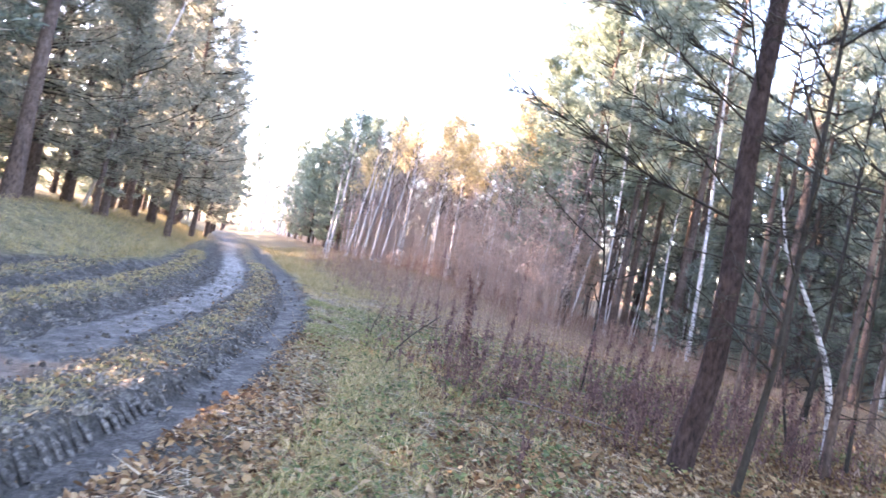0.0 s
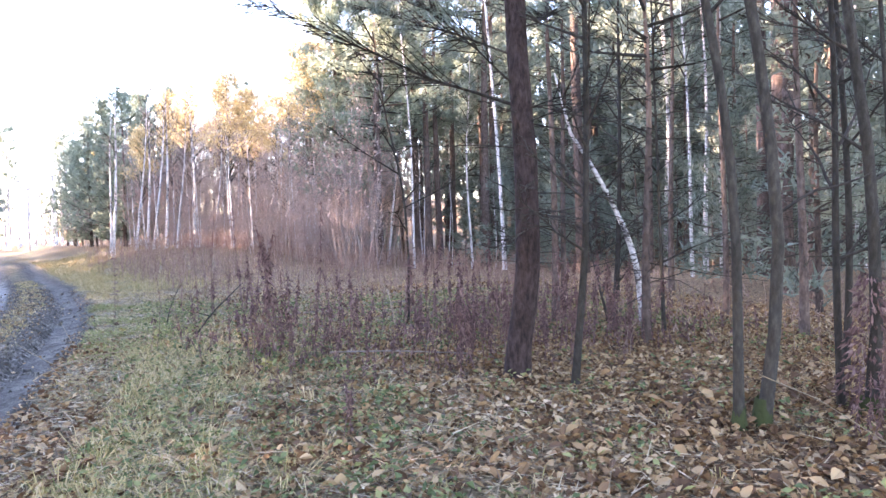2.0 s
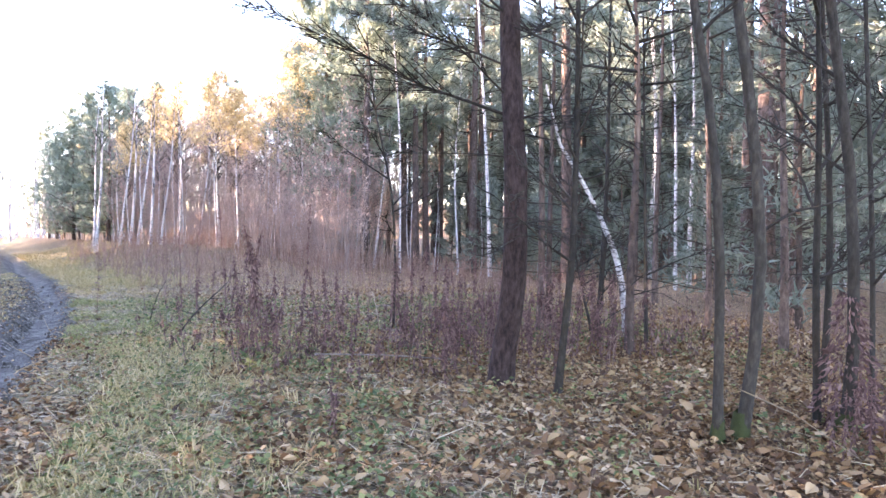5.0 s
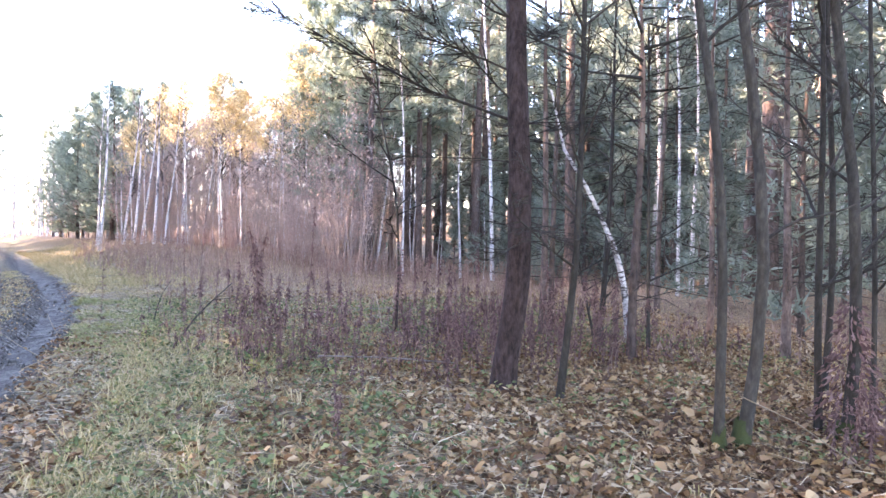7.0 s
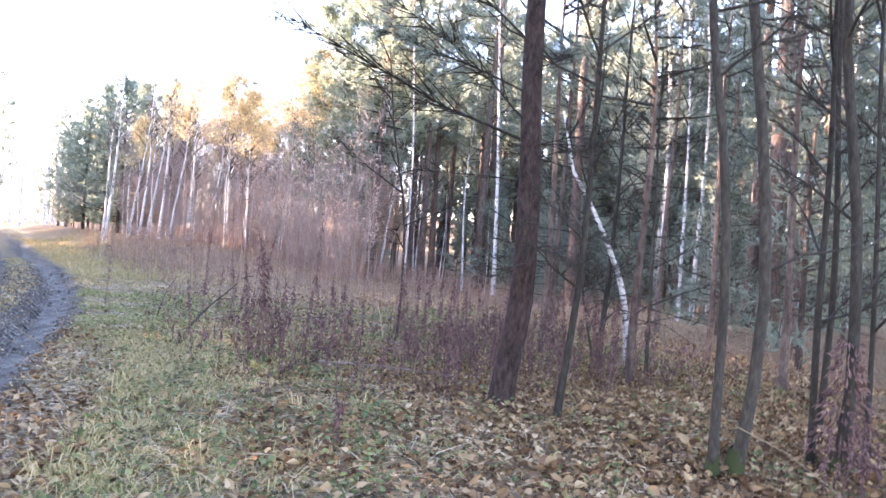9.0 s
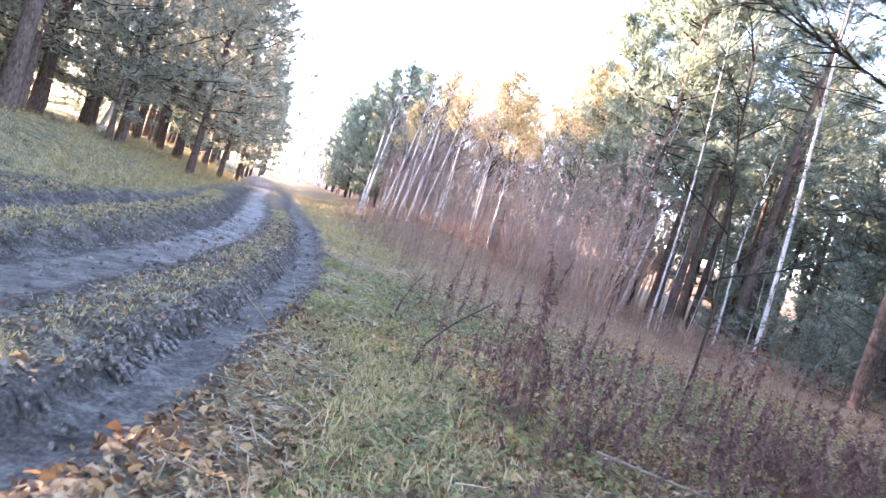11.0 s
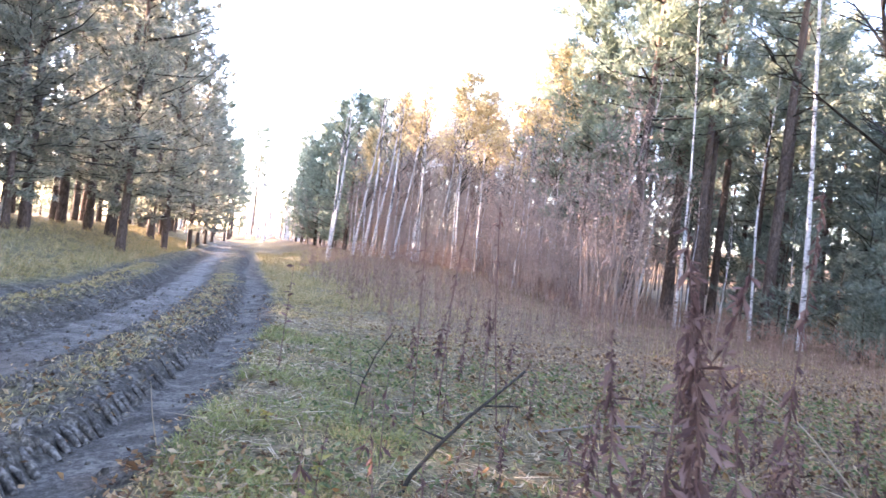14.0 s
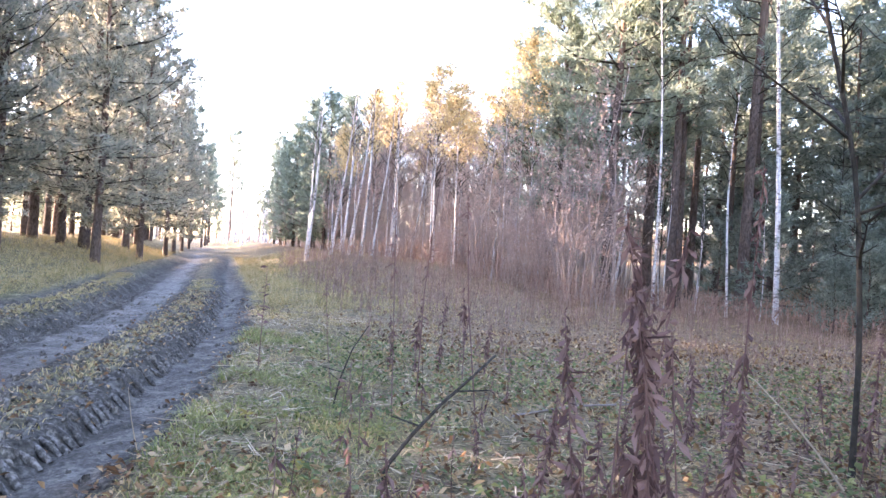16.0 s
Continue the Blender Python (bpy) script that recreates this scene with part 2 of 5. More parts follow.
def land(x, y):
    """Height, and how muddy the ground is."""
    r, l = right_edge(y), left_edge(y)
    wob = 0.12 * noise.noise(Vector((0, y * 0.45, 3.1))) + 0.05 * noise.noise(Vector((0, y * 1.7, 9.1)))
    s = r - x + wob
    w = r - l
    big = 0.1 * noise.noise(Vector((x * 0.14, y * 0.14, 0))) + 0.035 * noise.noise(Vector((x * 0.7, y * 0.7, 5)))
    small = 0.018 * noise.noise(Vector((x * 3.1, y * 3.1, 1.7)))
    side = smooth01(0.0, 0.5, w - s) if s > 0 else 1.0
    bank = 0.75 * smooth01(w - 0.2, w + 4.5, s)
    mud = smooth01(-0.16 - 0.45 * smooth01(7.0, 5.2, y), 0.06, s) * smooth01(-0.35, 0.3, w - s)
    z = big * 0.6 + small + bank + 4.0 * smooth01(60, 110, y) * smooth01(9, 22, -s) + 2.6 * smooth01(16, 50, x - float(np.interp(y, [0, 20, 36, 52, 100], [12, 9.5, 4, -5, -24]))) - 0.35 * smooth01(4, 10, x) * smooth01(14, 27, y) * smooth01(45, 34, y) + 0.85 * smooth01(22, 38, y) * smooth01(5.5, 0.0, x) * smooth01(0.6, 5.0, -s)
    if mud > 0.01:
        prof = float(np.interp(s, PROFILE[:, 0], PROFILE[:, 1])) * side
        clod = 0.035 * noise.noise(Vector((x * 3.6, y * 2.2, 4.4))) + 0.045 * noise.noise(Vector((x * 8.5, y * 7.5, 2.2))) + 0.035 * noise.noise(Vector((x * 17, y * 17, 6.2)))
        if 1.65 < s < 2.4 or 0.1 < s < 0.56:
            clod *= 0.4
        if 0.58 < s < 1.0:
            clod = clod * 0.6 + 0.016 * smooth01(0.58, 0.66, s) * smooth01(1.0, 0.86, s) * math.sin(y * 24.0 + s * 12 + 1.5 * noise.noise(Vector((0, y * 2, 0))))
        z += prof + clod * mud
    return z, mud, s


def ground_z(x, y):
    return land(x, y)[0]


def spread(lo, a, b, hi, step, grow):
    mid = list(np.arange(a, b + step * 0.5, step))
    left, right, d = [], [], step
    p = a
    while p > lo:
        d *= grow
        p -= d
        left.append(p)
    p, d = b, step
    while p < hi:
        d *= grow
        p += d
        right.append(p)
    return left[::-1] + mid + right


def build_ground():
    xs = spread(-600, -12, 8, 600, 0.12, 1.1)
    xs = [x for x in xs if not -8.5 < x < -1.1] + list(np.arange(-8.5, -1.1, 0.05))
    xs.sort()
    ys = spread(-300, 2.5, 20, 700, 0.072, 1.055)
    verts, mud, wet, lit = [], [], [], []
    for y in ys:
        for x in xs:
            z, m, s = land(x, y)
            verts.append((x, y, z))
            ridge = smooth01(0.8, 0.95, s) * smooth01(1.5, 1.35, s) + smooth01(3.0, 3.15, s) * smooth01(3.75, 3.6, s) + smooth01(4.5, 4.65, s) * smooth01(5.2, 5.0, s)
            mud.append(m * (1 - 0.5 * ridge))
            strip = smooth01(1.5, 1.75, s) * smooth01(2.5, 2.3, s) + 0.35 * smooth01(0.1, 0.25, s) * smooth01(0.62, 0.5, s) + 0.25 * smooth01(3.8, 3.95, s) * smooth01(4.4, 4.2, s)
            wet.append(strip * m)
            lit.append(0.25 + 0.75 * smooth01(1.4, 5.0, x - right_edge(y)) if x > right_edge(y) else 0.0)
    nx = len(xs)
    faces = [(j * nx + i, j * nx + i + 1, (j + 1) * nx + i + 1, (j + 1) * nx + i) for j in range(len(ys) - 1) for i in range(nx - 1)]
    me = bpy.data.meshes.new("ground")
    me.from_pydata(verts, [], faces)
    for key, vals in (("mud", mud), ("wet", wet), ("litter", lit)):
        me.attributes.new(key, "FLOAT", "POINT").data.foreach_set("value", vals)
    me.shade_smooth()
    m, nt, bsdf, co = blank("forest_ground")

    def attr(key):
        a = nt.nodes.new("ShaderNodeAttribute")
        a.attribute_name = key
        return a.outputs["Fac"]

    n_big, n_mid, n_fine = noise_node(nt, co, 0.5, 4.0), noise_node(nt, co, 3.5, 5.0, 0.7), noise_node(nt, co, 28.0, 5.0, 0.75)
    grass = ramp_node(nt, [(0.4, (0.03, 0.03, 0.013)), (0.5, (0.15, 0.135, 0.062)), (0.62, (0.42, 0.36, 0.19))])
    nt.links.new(math_node(nt, "ADD", math_node(nt, "MULTIPLY", n_mid, 0.5), math_node(nt, "MULTIPLY", n_fine, 0.5)), grass.inputs[0])
    vor = nt.nodes.new("ShaderNodeTexVoronoi")
    vor.inputs["Scale"].default_value = 34.0
    nt.links.new(co, vor.inputs["Vector"])
    litter = ramp_node(nt, [(0.0, (0.03, 0.018, 0.01)), (0.3, (0.105, 0.064, 0.032)), (0.6, (0.22, 0.14, 0.07)), (1.0, (0.38, 0.27, 0.15))])
    sep = nt.nodes.new("ShaderNodeSeparateColor")
    nt.links.new(vor.outputs["Color"], sep.inputs[0])
    nt.links.new(math_node(nt, "MULTIPLY", sep.outputs[0], math_node(nt, "ADD", n_fine, 0.4)), litter.inputs[0])
    f = math_node(nt, "MULTIPLY", math_node(nt, "ADD", attr("litter"), math_node(nt, "SUBTRACT", n_big, 0.45)), 0.9, True)
    field = mix_node(nt, f, grass.outputs[0], litter.outputs[0])
    mudcol = ramp_node(nt, [(0.38, (0.016, 0.0145, 0.011)), (0.5, (0.066, 0.061, 0.048)), (0.64, (0.19, 0.178, 0.142))])
    nt.links.new(math_node(nt, "ADD", math_node(nt, "MULTIPLY", n_mid, 0.6), math_node(nt, "MULTIPLY", n_fine, 0.4)), mudcol.inputs[0])
    edge = math_node(nt, "ADD", attr("mud"), math_node(nt, "MULTIPLY", math_node(nt, "SUBTRACT", n_mid, 0.5), 0.9), True)
    col = mix_node(nt, edge, field, mudcol.outputs[0])
    nt.links.new(col, bsdf.inputs["Base Color"])
    wetness = math_node(nt, "MULTIPLY", attr("wet"), math_node(nt, "ADD", n_mid, 0.35), True)
    nt.links.new(math_node(nt, "SUBTRACT", 0.92, math_node(nt, "MULTIPLY", wetness, 0.5)), bsdf.inputs["Roughness"])
    bsdf.inputs["Specular IOR Level"].default_value = 0.35
    bump_to(nt, bsdf, math_node(nt, "ADD", n_fine, math_node(nt, "MULTIPLY", n_mid, 0.6)), 0.8, 0.03)
    me.materials.append(m)
    return tagged(new("ground", me), "forest clearing with a rutted black mud track and leaf litter", "ground", kind="structure")


ground = build_ground()

# ---- trees ----


def bent_trunk(rng, h, lean, wave, n=10):
    """Points of a trunk that leans by (dx, dy) at its top and wanders a little."""
    p1, p2 = rng.uniform(0, 6), rng.uniform(0, 6)
    pts = []
    for i in range(n + 1):
        t = i / n
        pts.append(Vector((lean[0] * t + wave * math.sin(p1 + t * 5) * t, lean[1] * t + wave * math.sin(p2 + t * 4.3) * t, h * t)))
    return pts


def along(pts, t):
    i = min(int(t * (len(pts) - 1)), len(pts) - 2)
    f = t * (len(pts) - 1) - i
    return pts[i].lerp(pts[i + 1], f)


def needle_tuft(shape, rng, p, d, size, count, width):
    for _ in range(count):
        v = (d * rng.uniform(0.2, 1.1) + rnd_dir(rng) * 0.8).normalized() * size * rng.uniform(0.6, 1.1)
        shape.sliver(p + rnd_dir(rng) * size * 0.75 * rng.random(), v, width, rnd_dir(rng).cross(v))


def pine(name, rng, h, r, base, reach, limbs, tufts, count, label, low_dead=8, lean=(0, 0), wave=0.1, needle=0.26, nwidth=0.035, needles=None, group="forest pines", droop=0.0, shape_pow=0.8, inner=0.3):
    """A pine: scaly grey trunk, orange higher up, bare dead limbs below, tufted crown above."""
    t0 = thing(name, label, "tree", group)
    pts = bent_trunk(rng, h, lean, wave)
    radii = [r * (1 - 0.86 * (i / 10) ** 1.1) * (1.22 if i == 0 else 1.0) for i in range(11)]
    lo = Shape()
    lo.tube(pts[:6], radii[:6], 9, False)
    part("trunk", lo, FOREST_BARK, t0)
    hi = Shape()
    hi.tube(pts[5:], radii[5:], 7)
    part("upper_trunk", hi, PINE_UPPER, t0, "thin flaking orange upper bark")
    wood, green = Shape(), Shape()
    for i in range(limbs):
        t = base + (0.985 - base) * (i + rng.random()) / limbs
        o = along(pts, t)
        k = (t - base) / (1 - base)
        ln = reach * (0.25 + 0.75 * (1 - k) ** shape_pow) * rng.uniform(0.6, 1.15) * (0.55 + 0.45 * min(1, k * 5 + 0.3))
        az = rng.uniform(0, 2 * math.pi)
        d = Vector((math.cos(az), math.sin(az), rng.uniform(-0.1, 0.5) + 0.5 * k - droop))
        d.normalize()
        mid = o + d * ln * 0.55 + Vector((0, 0, -0.06 * ln))
        tip = o + d * ln + Vector((0, 0, rng.uniform(-0.05, 0.12) * ln))
        wood.tube([o, mid, tip], [0.012 + 0.011 * ln, 0.008 + 0.005 * ln, 0.004], 3, False)
        for _ in range(tufts):
            q = rng.uniform(inner, 1.03)
            p = (o.lerp(mid, q / 0.55) if q < 0.55 else mid.lerp(tip, (q - 0.55) / 0.45)) + rnd_dir(rng, -0.4, 0.5) * ln * 0.24 * rng.random()
            needle_tuft(green, rng, p, (d + Vector((0, 0, 0.35))).normalized(), needle, count, nwidth)
    for _ in range(low_dead):
        t = rng.uniform(0.12, base + 0.1)
        o = along(pts, t)
        az = rng.uniform(0, 2 * math.pi)
        ln = rng.uniform(0.4, 1.5)
        d = Vector((math.cos(az), math.sin(az), rng.uniform(-0.25, 0.35)))
        wood.tube([o, o + d * ln * 0.5, o + d * ln + Vector((0, 0, rng.uniform(-0.2, 0.1)))], [0.016, 0.009, 0.004] if low_dead < 20 else [0.008, 0.005, 0.002], 3, False)
        if low_dead > 20:
            for _ in range(7):
                p = o + d * ln * rng.uniform(0.25, 1.0)
                wood.sliver(p, (d + rnd_dir(rng) * 0.9).normalized() * rng.uniform(0.12, 0.4), 0.007)
    tagged(part("branchwork", wood, DARK_BARK, t0), kind="stuff")
    part("crown", green, needles or NEEDLES, t0, smooth=False)
    return t0


def birch(name, rng, h, r, label, lean=(0, 0), wave=0.15, first=0.35, branches=26, leaves=0, leaf=0.1, reach=1.6, group="birches", leaf_from=0.5, foliage=None, trunk_mat=None):
    t0 = thing(name, label, "tree", group)
    pts = bent_trunk(rng, h, lean, wave)
    s = Shape()
    s.tube(pts, [r * (1 - 0.88 * i / 10) * (1.2 if i == 0 else 1) for i in range(11)], 8)
    part("trunk", s, trunk_mat or BIRCH_BARK, t0)
    wood, foliage_shape = Shape(), Shape()
    for i in range(branches):
        t = first + (0.98 - first) * (i + rng.random()) / branches
        o = along(pts, t)
        az = rng.uniform(0, 2 * math.pi)
        ln = reach * (1.1 - t) * rng.uniform(0.6, 1.3) + 0.3
        d = Vector((math.cos(az), math.sin(az), rng.uniform(0.6, 1.5))).normalized()
        mid = o + d * ln * 0.5
        tip = mid + (d + Vector((0, 0, -0.35))).normalized() * ln * 0.5
        wood.tube([o, mid, tip], [0.01 + 0.008 * ln, 0.009, 0.004], 3, False)
        for _ in range(5):
            p = o.lerp(tip, rng.uniform(0.3, 1))
            e = (d + rnd_dir(rng) * 0.9).normalized() * ln * rng.uniform(0.25, 0.5)
            wood.sliver(p, e, 0.014)
            if leaves and t > leaf_from:
                for _ in range(leaves):
                    foliage_shape.leaf(p + e * rng.random() + rnd_dir(rng) * 0.45 * rng.random(), rnd_dir(rng), rnd_dir(rng), leaf * rng.uniform(0.7, 1.3), leaf * 0.8)
    tagged(part("branchwork", wood, DARK_BARK, t0), kind="stuff")
    if leaves:
        part("foliage", foliage_shape, foliage or GOLD_LEAF, t0, smooth=False)
    return t0


def thicket_bush(name, rng, h, stems, label, leaves=2, spread_r=0.8, leaf=0.07, twig=0.011, fine=1.0):
    """A leafless bush of many thin upright stems and twigs, with a few withered leaves."""
    t0 = thing(name, label, "bush", "thicket")
    wood, dry = Shape(), Shape()
    for _ in range(stems):
        a, q = rng.uniform(0, 2 * math.pi), spread_r * math.sqrt(rng.random())
        o = Vector((math.cos(a) * q, math.sin(a) * q, -0.05))
        hh = h * rng.uniform(0.55, 1.05)
        lean = Vector((math.cos(a) * q * 0.7 + rng.gauss(0, 0.15) * hh, math.sin(a) * q * 0.7 + rng.gauss(0, 0.15) * hh, hh))
        p1 = o + lean * 0.5 + rnd_dir(rng) * 0.1
        p2 = o + lean
        rr = 0.008 + 0.003 * hh
        wood.tube([o, p1, p2], [rr, rr * 0.7, 0.004], 4, False)
        for _ in range(int((7 + hh * 2.2) * fine)):
            t = rng.uniform(0.25, 1)
            p = o.lerp(p1, t * 2) if t < 0.5 else p1.lerp(p2, t * 2 - 1)
            d = Vector((rng.uniform(-1, 1), rng.uniform(-1, 1), rng.uniform(0.1, 1.3))).normalized() * hh * rng.uniform(0.1, 0.24)
            wood.tube([p, p + d], [0.007, 0.003], 3, False)
            for _ in range(4):
                q2 = p + d * rng.uniform(0.2, 1)
                e = (d.normalized() + rnd_dir(rng) * 0.8) * hh * rng.uniform(0.04, 0.1)
                wood.sliver(q2, e, twig)
                for _ in range(leaves):
                    dry.leaf(q2 + e * rng.random(), rnd_dir(rng), rnd_dir(rng), leaf * rng.uniform(0.6, 1.3), leaf * 0.7)
    tagged(part("brushwood", wood, TWIG_BARK, t0), kind="stuff")
    if leaves:
        part("foliage", dry, THICKET_LEAF, t0, smooth=False)
    return t0


def put(ob, x, y, turn, size=1.0, tilt=(0, 0), sink=0.05):
    m = pose(x, y, ground_z(x, y) - sink, tilt[0], tilt[1], turn) @ Matrix.Diagonal((size, size, size, 1))
    return copy_thing(ob, m)


def stand(ob, x, y, turn=0.0, size=1.0, sink=0.05):
    """Sets the first of a kind itself in its place."""
    ob.matrix_basis = pose(x, y, ground_z(x, y) - sink, 0, 0, turn) @ Matrix.Diagonal((size, size, size, 1))
    return ob


def joined(name, parts_of, spots_m, label, category):
    """Many far trees that cannot be told apart, as one object for each material."""
    sets = {}
    for ob, m in zip(parts_of, spots_m):
        for ch in ob.children:
            sets.setdefault(ch.data.materials[0], []).append((ch.data, m))
    for mat, rows in sets.items():
        co, loops, starts, totals, nv, nl = [], [], [], [], 0, 0
        for me, m in rows:
            a = np.empty(len(me.vertices) * 3, np.float32)
            me.vertices.foreach_get("co", a)
            mm = np.array(m, np.float32)
            co.append(a.reshape(-1, 3) @ mm[:3, :3].T + mm[:3, 3])
            l = np.empty(len(me.loops), np.int32)
            me.loops.foreach_get("vertex_index", l)
            loops.append(l + nv)
            st, tt = np.empty(len(me.polygons), np.int32), np.empty(len(me.polygons), np.int32)
            me.polygons.foreach_get("loop_start", st)
            me.polygons.foreach_get("loop_total", tt)
            starts.append(st + nl)
            totals.append(tt)
            nv, nl = nv + len(me.vertices), nl + len(me.loops)
        out = bpy.data.meshes.new(name)
        out.vertices.add(nv)
        out.vertices.foreach_set("co", np.concatenate(co).ravel())
        out.loops.add(nl)
        out.loops.foreach_set("vertex_index", np.concatenate(loops))
        st = np.concatenate(starts)
        out.polygons.add(len(st))
        out.polygons.foreach_set("loop_start", st)
        out.update(calc_edges=True)
        out.materials.append(mat)
        tagged(new(name, out), label, category, kind="stuff")


def R(seed):
    return random.Random(seed)


PINE_LABEL = "tall pine with bare grey lower trunk and dark green crown"
forest_pines = [pine("pine_tree", R(10 + i), h, r, b, reach, 38, 13, 10, PINE_LABEL, lean=(0.2 * (i - 1), 0.1 * i), needle=0.33, nwidth=0.042)
                for i, (h, r, b, reach) in enumerate([(16.5, 0.17, 0.42, 2.6), (15, 0.14, 0.46, 2.3), (17.5, 0.19, 0.36, 2.9), (14, 0.12, 0.32, 2.1)])]
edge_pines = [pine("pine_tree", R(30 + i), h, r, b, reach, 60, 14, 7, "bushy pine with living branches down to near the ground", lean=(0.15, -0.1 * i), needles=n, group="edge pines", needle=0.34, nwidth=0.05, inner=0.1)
              for i, (h, r, b, reach, n) in enumerate([(13.5, 0.19, 0.12, 3.0, NEEDLES_SUN_TINT), (14.5, 0.2, 0.22, 2.8, NEEDLES_SUN_TINT), (11, 0.14, 0.1, 2.5, NEEDLES)])]
back_pines = [pine("pine_tree", R(35 + i), h, 0.16, b, reach, 47, 9, 9, "dense dark pine deeper in the wood", group="deep wood", needle=0.48, nwidth=0.112, low_dead=3)
              for i, (h, b, reach) in enumerate([(16, 0.16, 3.0), (14, 0.1, 2.8), (17, 0.28, 3.1)])]
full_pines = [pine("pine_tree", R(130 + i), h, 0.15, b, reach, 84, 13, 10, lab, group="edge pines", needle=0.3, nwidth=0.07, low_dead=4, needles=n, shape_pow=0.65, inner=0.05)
              for i, (h, b, reach, n, lab) in enumerate([(13.5, 0.12, 3.4, NEEDLES_SUN_TINT, "full-crowned pine across the track, needles coloured as if sunlit"), (11, 0.05, 2.9, NEEDLES_HAZE_TINT, "conifer branched down to the ground, needles greyed as by haze")])]
soft_pines = [pine("pine_tree", R(140 + i), h, 0.17, b, reach, 84, 18, 14, "pine with layered boughs at the wood's edge, needles greyed as by haze", group="edge pines", needle=0.3, nwidth=0.055, low_dead=10, needles=NEEDLES_HAZE_TINT, shape_pow=0.45, inner=0.15)
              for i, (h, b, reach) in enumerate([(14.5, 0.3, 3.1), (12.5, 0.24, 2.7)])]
young_pines = [pine("young_pine", R(40 + i), h, 0.05, 0.06, reach, 40, 9, 8, "young dark green conifer in the understorey", low_dead=2, group="understorey", needle=0.26, nwidth=0.045)
               for i, (h, reach) in enumerate([(4.5, 1.5), (6.5, 1.7), (3.2, 1.2)])]
snag_pines = [pine("suppressed_pine", R(45 + i), h, 0.055, 0.62, 1.5, 12, 5, 7, "thin shaded pine with many dead bare side branches", low_dead=46, group="suppressed pines", needle=0.2, nwidth=0.02)
              for i, h in enumerate([6.5, 8.0, 5.0])]
bare_birches = [birch("birch_tree", R(50 + i), h, r, "slender white birch, bare in autumn", lean=ln, wave=w, first=0.4)
                for i, (h, r, ln, w) in enumerate([(13, 0.12, (0.5, 0.1), 0.2), (12, 0.09, (-0.4, 0.2), 0.25), (14, 0.135, (0.2, 0), 0.12)])]
lone_birches = [birch("birch_tree", R(90 + i), h, r, "white birch standing alone before the dark wood", lean=ln, wave=w, first=0.5)
                for i, (h, r, ln, w) in enumerate([(14, 0.07, (-0.6, 0), 0.2), (10, 0.038, (-0.2, 0), 0.25), (7.5, 0.055, (0.9, 0), 0.1), (13, 0.06, (3.2, 0), 0.3)])]
pole_birches = [birch("birch_tree", R(160 + i), h, r, "thin pale young birch, leafless, standing in the brush", lean=ln, wave=0.2, first=0.45, branches=22, reach=1.3)
                for i, (h, r, ln) in enumerate([(7.5, 0.04, (0.3, 0)), (8.5, 0.045, (-0.2, 0.2)), (6.5, 0.035, (0.5, 0))])]
clump_birches = [birch("birch_tree", R(55 + i), h, r, "white-stemmed birch in a leaning clump at the wood's edge", lean=ln, wave=0.12, first=0.55, group="birch clump")
                 for i, (h, r, ln) in enumerate([(9.0, 0.088, (0.5, 0)), (8.5, 0.075, (0.9, 0)), (9.5, 0.095, (0.3, 0.2))])]
gold_birches = [birch("golden_birch", R(60 + i), h, 0.07, "birch with golden autumn leaves in its top", lean=ln, leaves=11, leaf=0.15, branches=54, leaf_from=0.56, reach=2.6)
                for i, (h, ln) in enumerate([(11, (0.2, 0)), (10, (-0.3, 0.1))])]
bushes = [thicket_bush("thicket_bush", R(70 + i), h, n, "leafless purplish brown thicket bush", leaves=lv, spread_r=sp, leaf=0.085, twig=0.017, fine=0.75)
          for i, (h, n, lv, sp) in enumerate([(5.0, 13, 2, 1.1), (6.2, 12, 1, 1.2), (3.6, 14, 2, 1.0), (7.2, 11, 1, 1.3)])]
far_bushes = [thicket_bush("thicket_bush", R(75 + i), h, 7, "tall leafless pinkish brown brush at the wood's edge", 1, 1.7, 0.11, 0.024, 0.85) for i, h in enumerate([8.5, 9.5])]
dark_trees = [birch("bare_tree", R(80 + i), h, r, "thin dark bare broadleaf tree", lean=ln, trunk_mat=DARK_BARK, first=0.3, group="dark trees", branches=30, reach=2.0)
              for i, (h, r, ln) in enumerate([(10, 0.06, (0.5, 0.2)), (8, 0.05, (-0.4, 0.3))])]
used = set()


def place(ob, x, y, turn=0.0, size=1.0):
    if ob.name in used:
        return put(ob, x, y, turn, size)
    used.add(ob.name)
    return stand(ob, x, y, turn, size)


def wood_edge(y):
    """Where the wood on the near side of the track begins."""
    return float(np.interp(y, [-30, 0, 10, 14, 20, 28, 36, 42, 52, 70, 100, 200], [14, 12, 12.5, 12.3, 12, 10.2, 5.6, 1.0, -5, -12.5, -24, -60]))


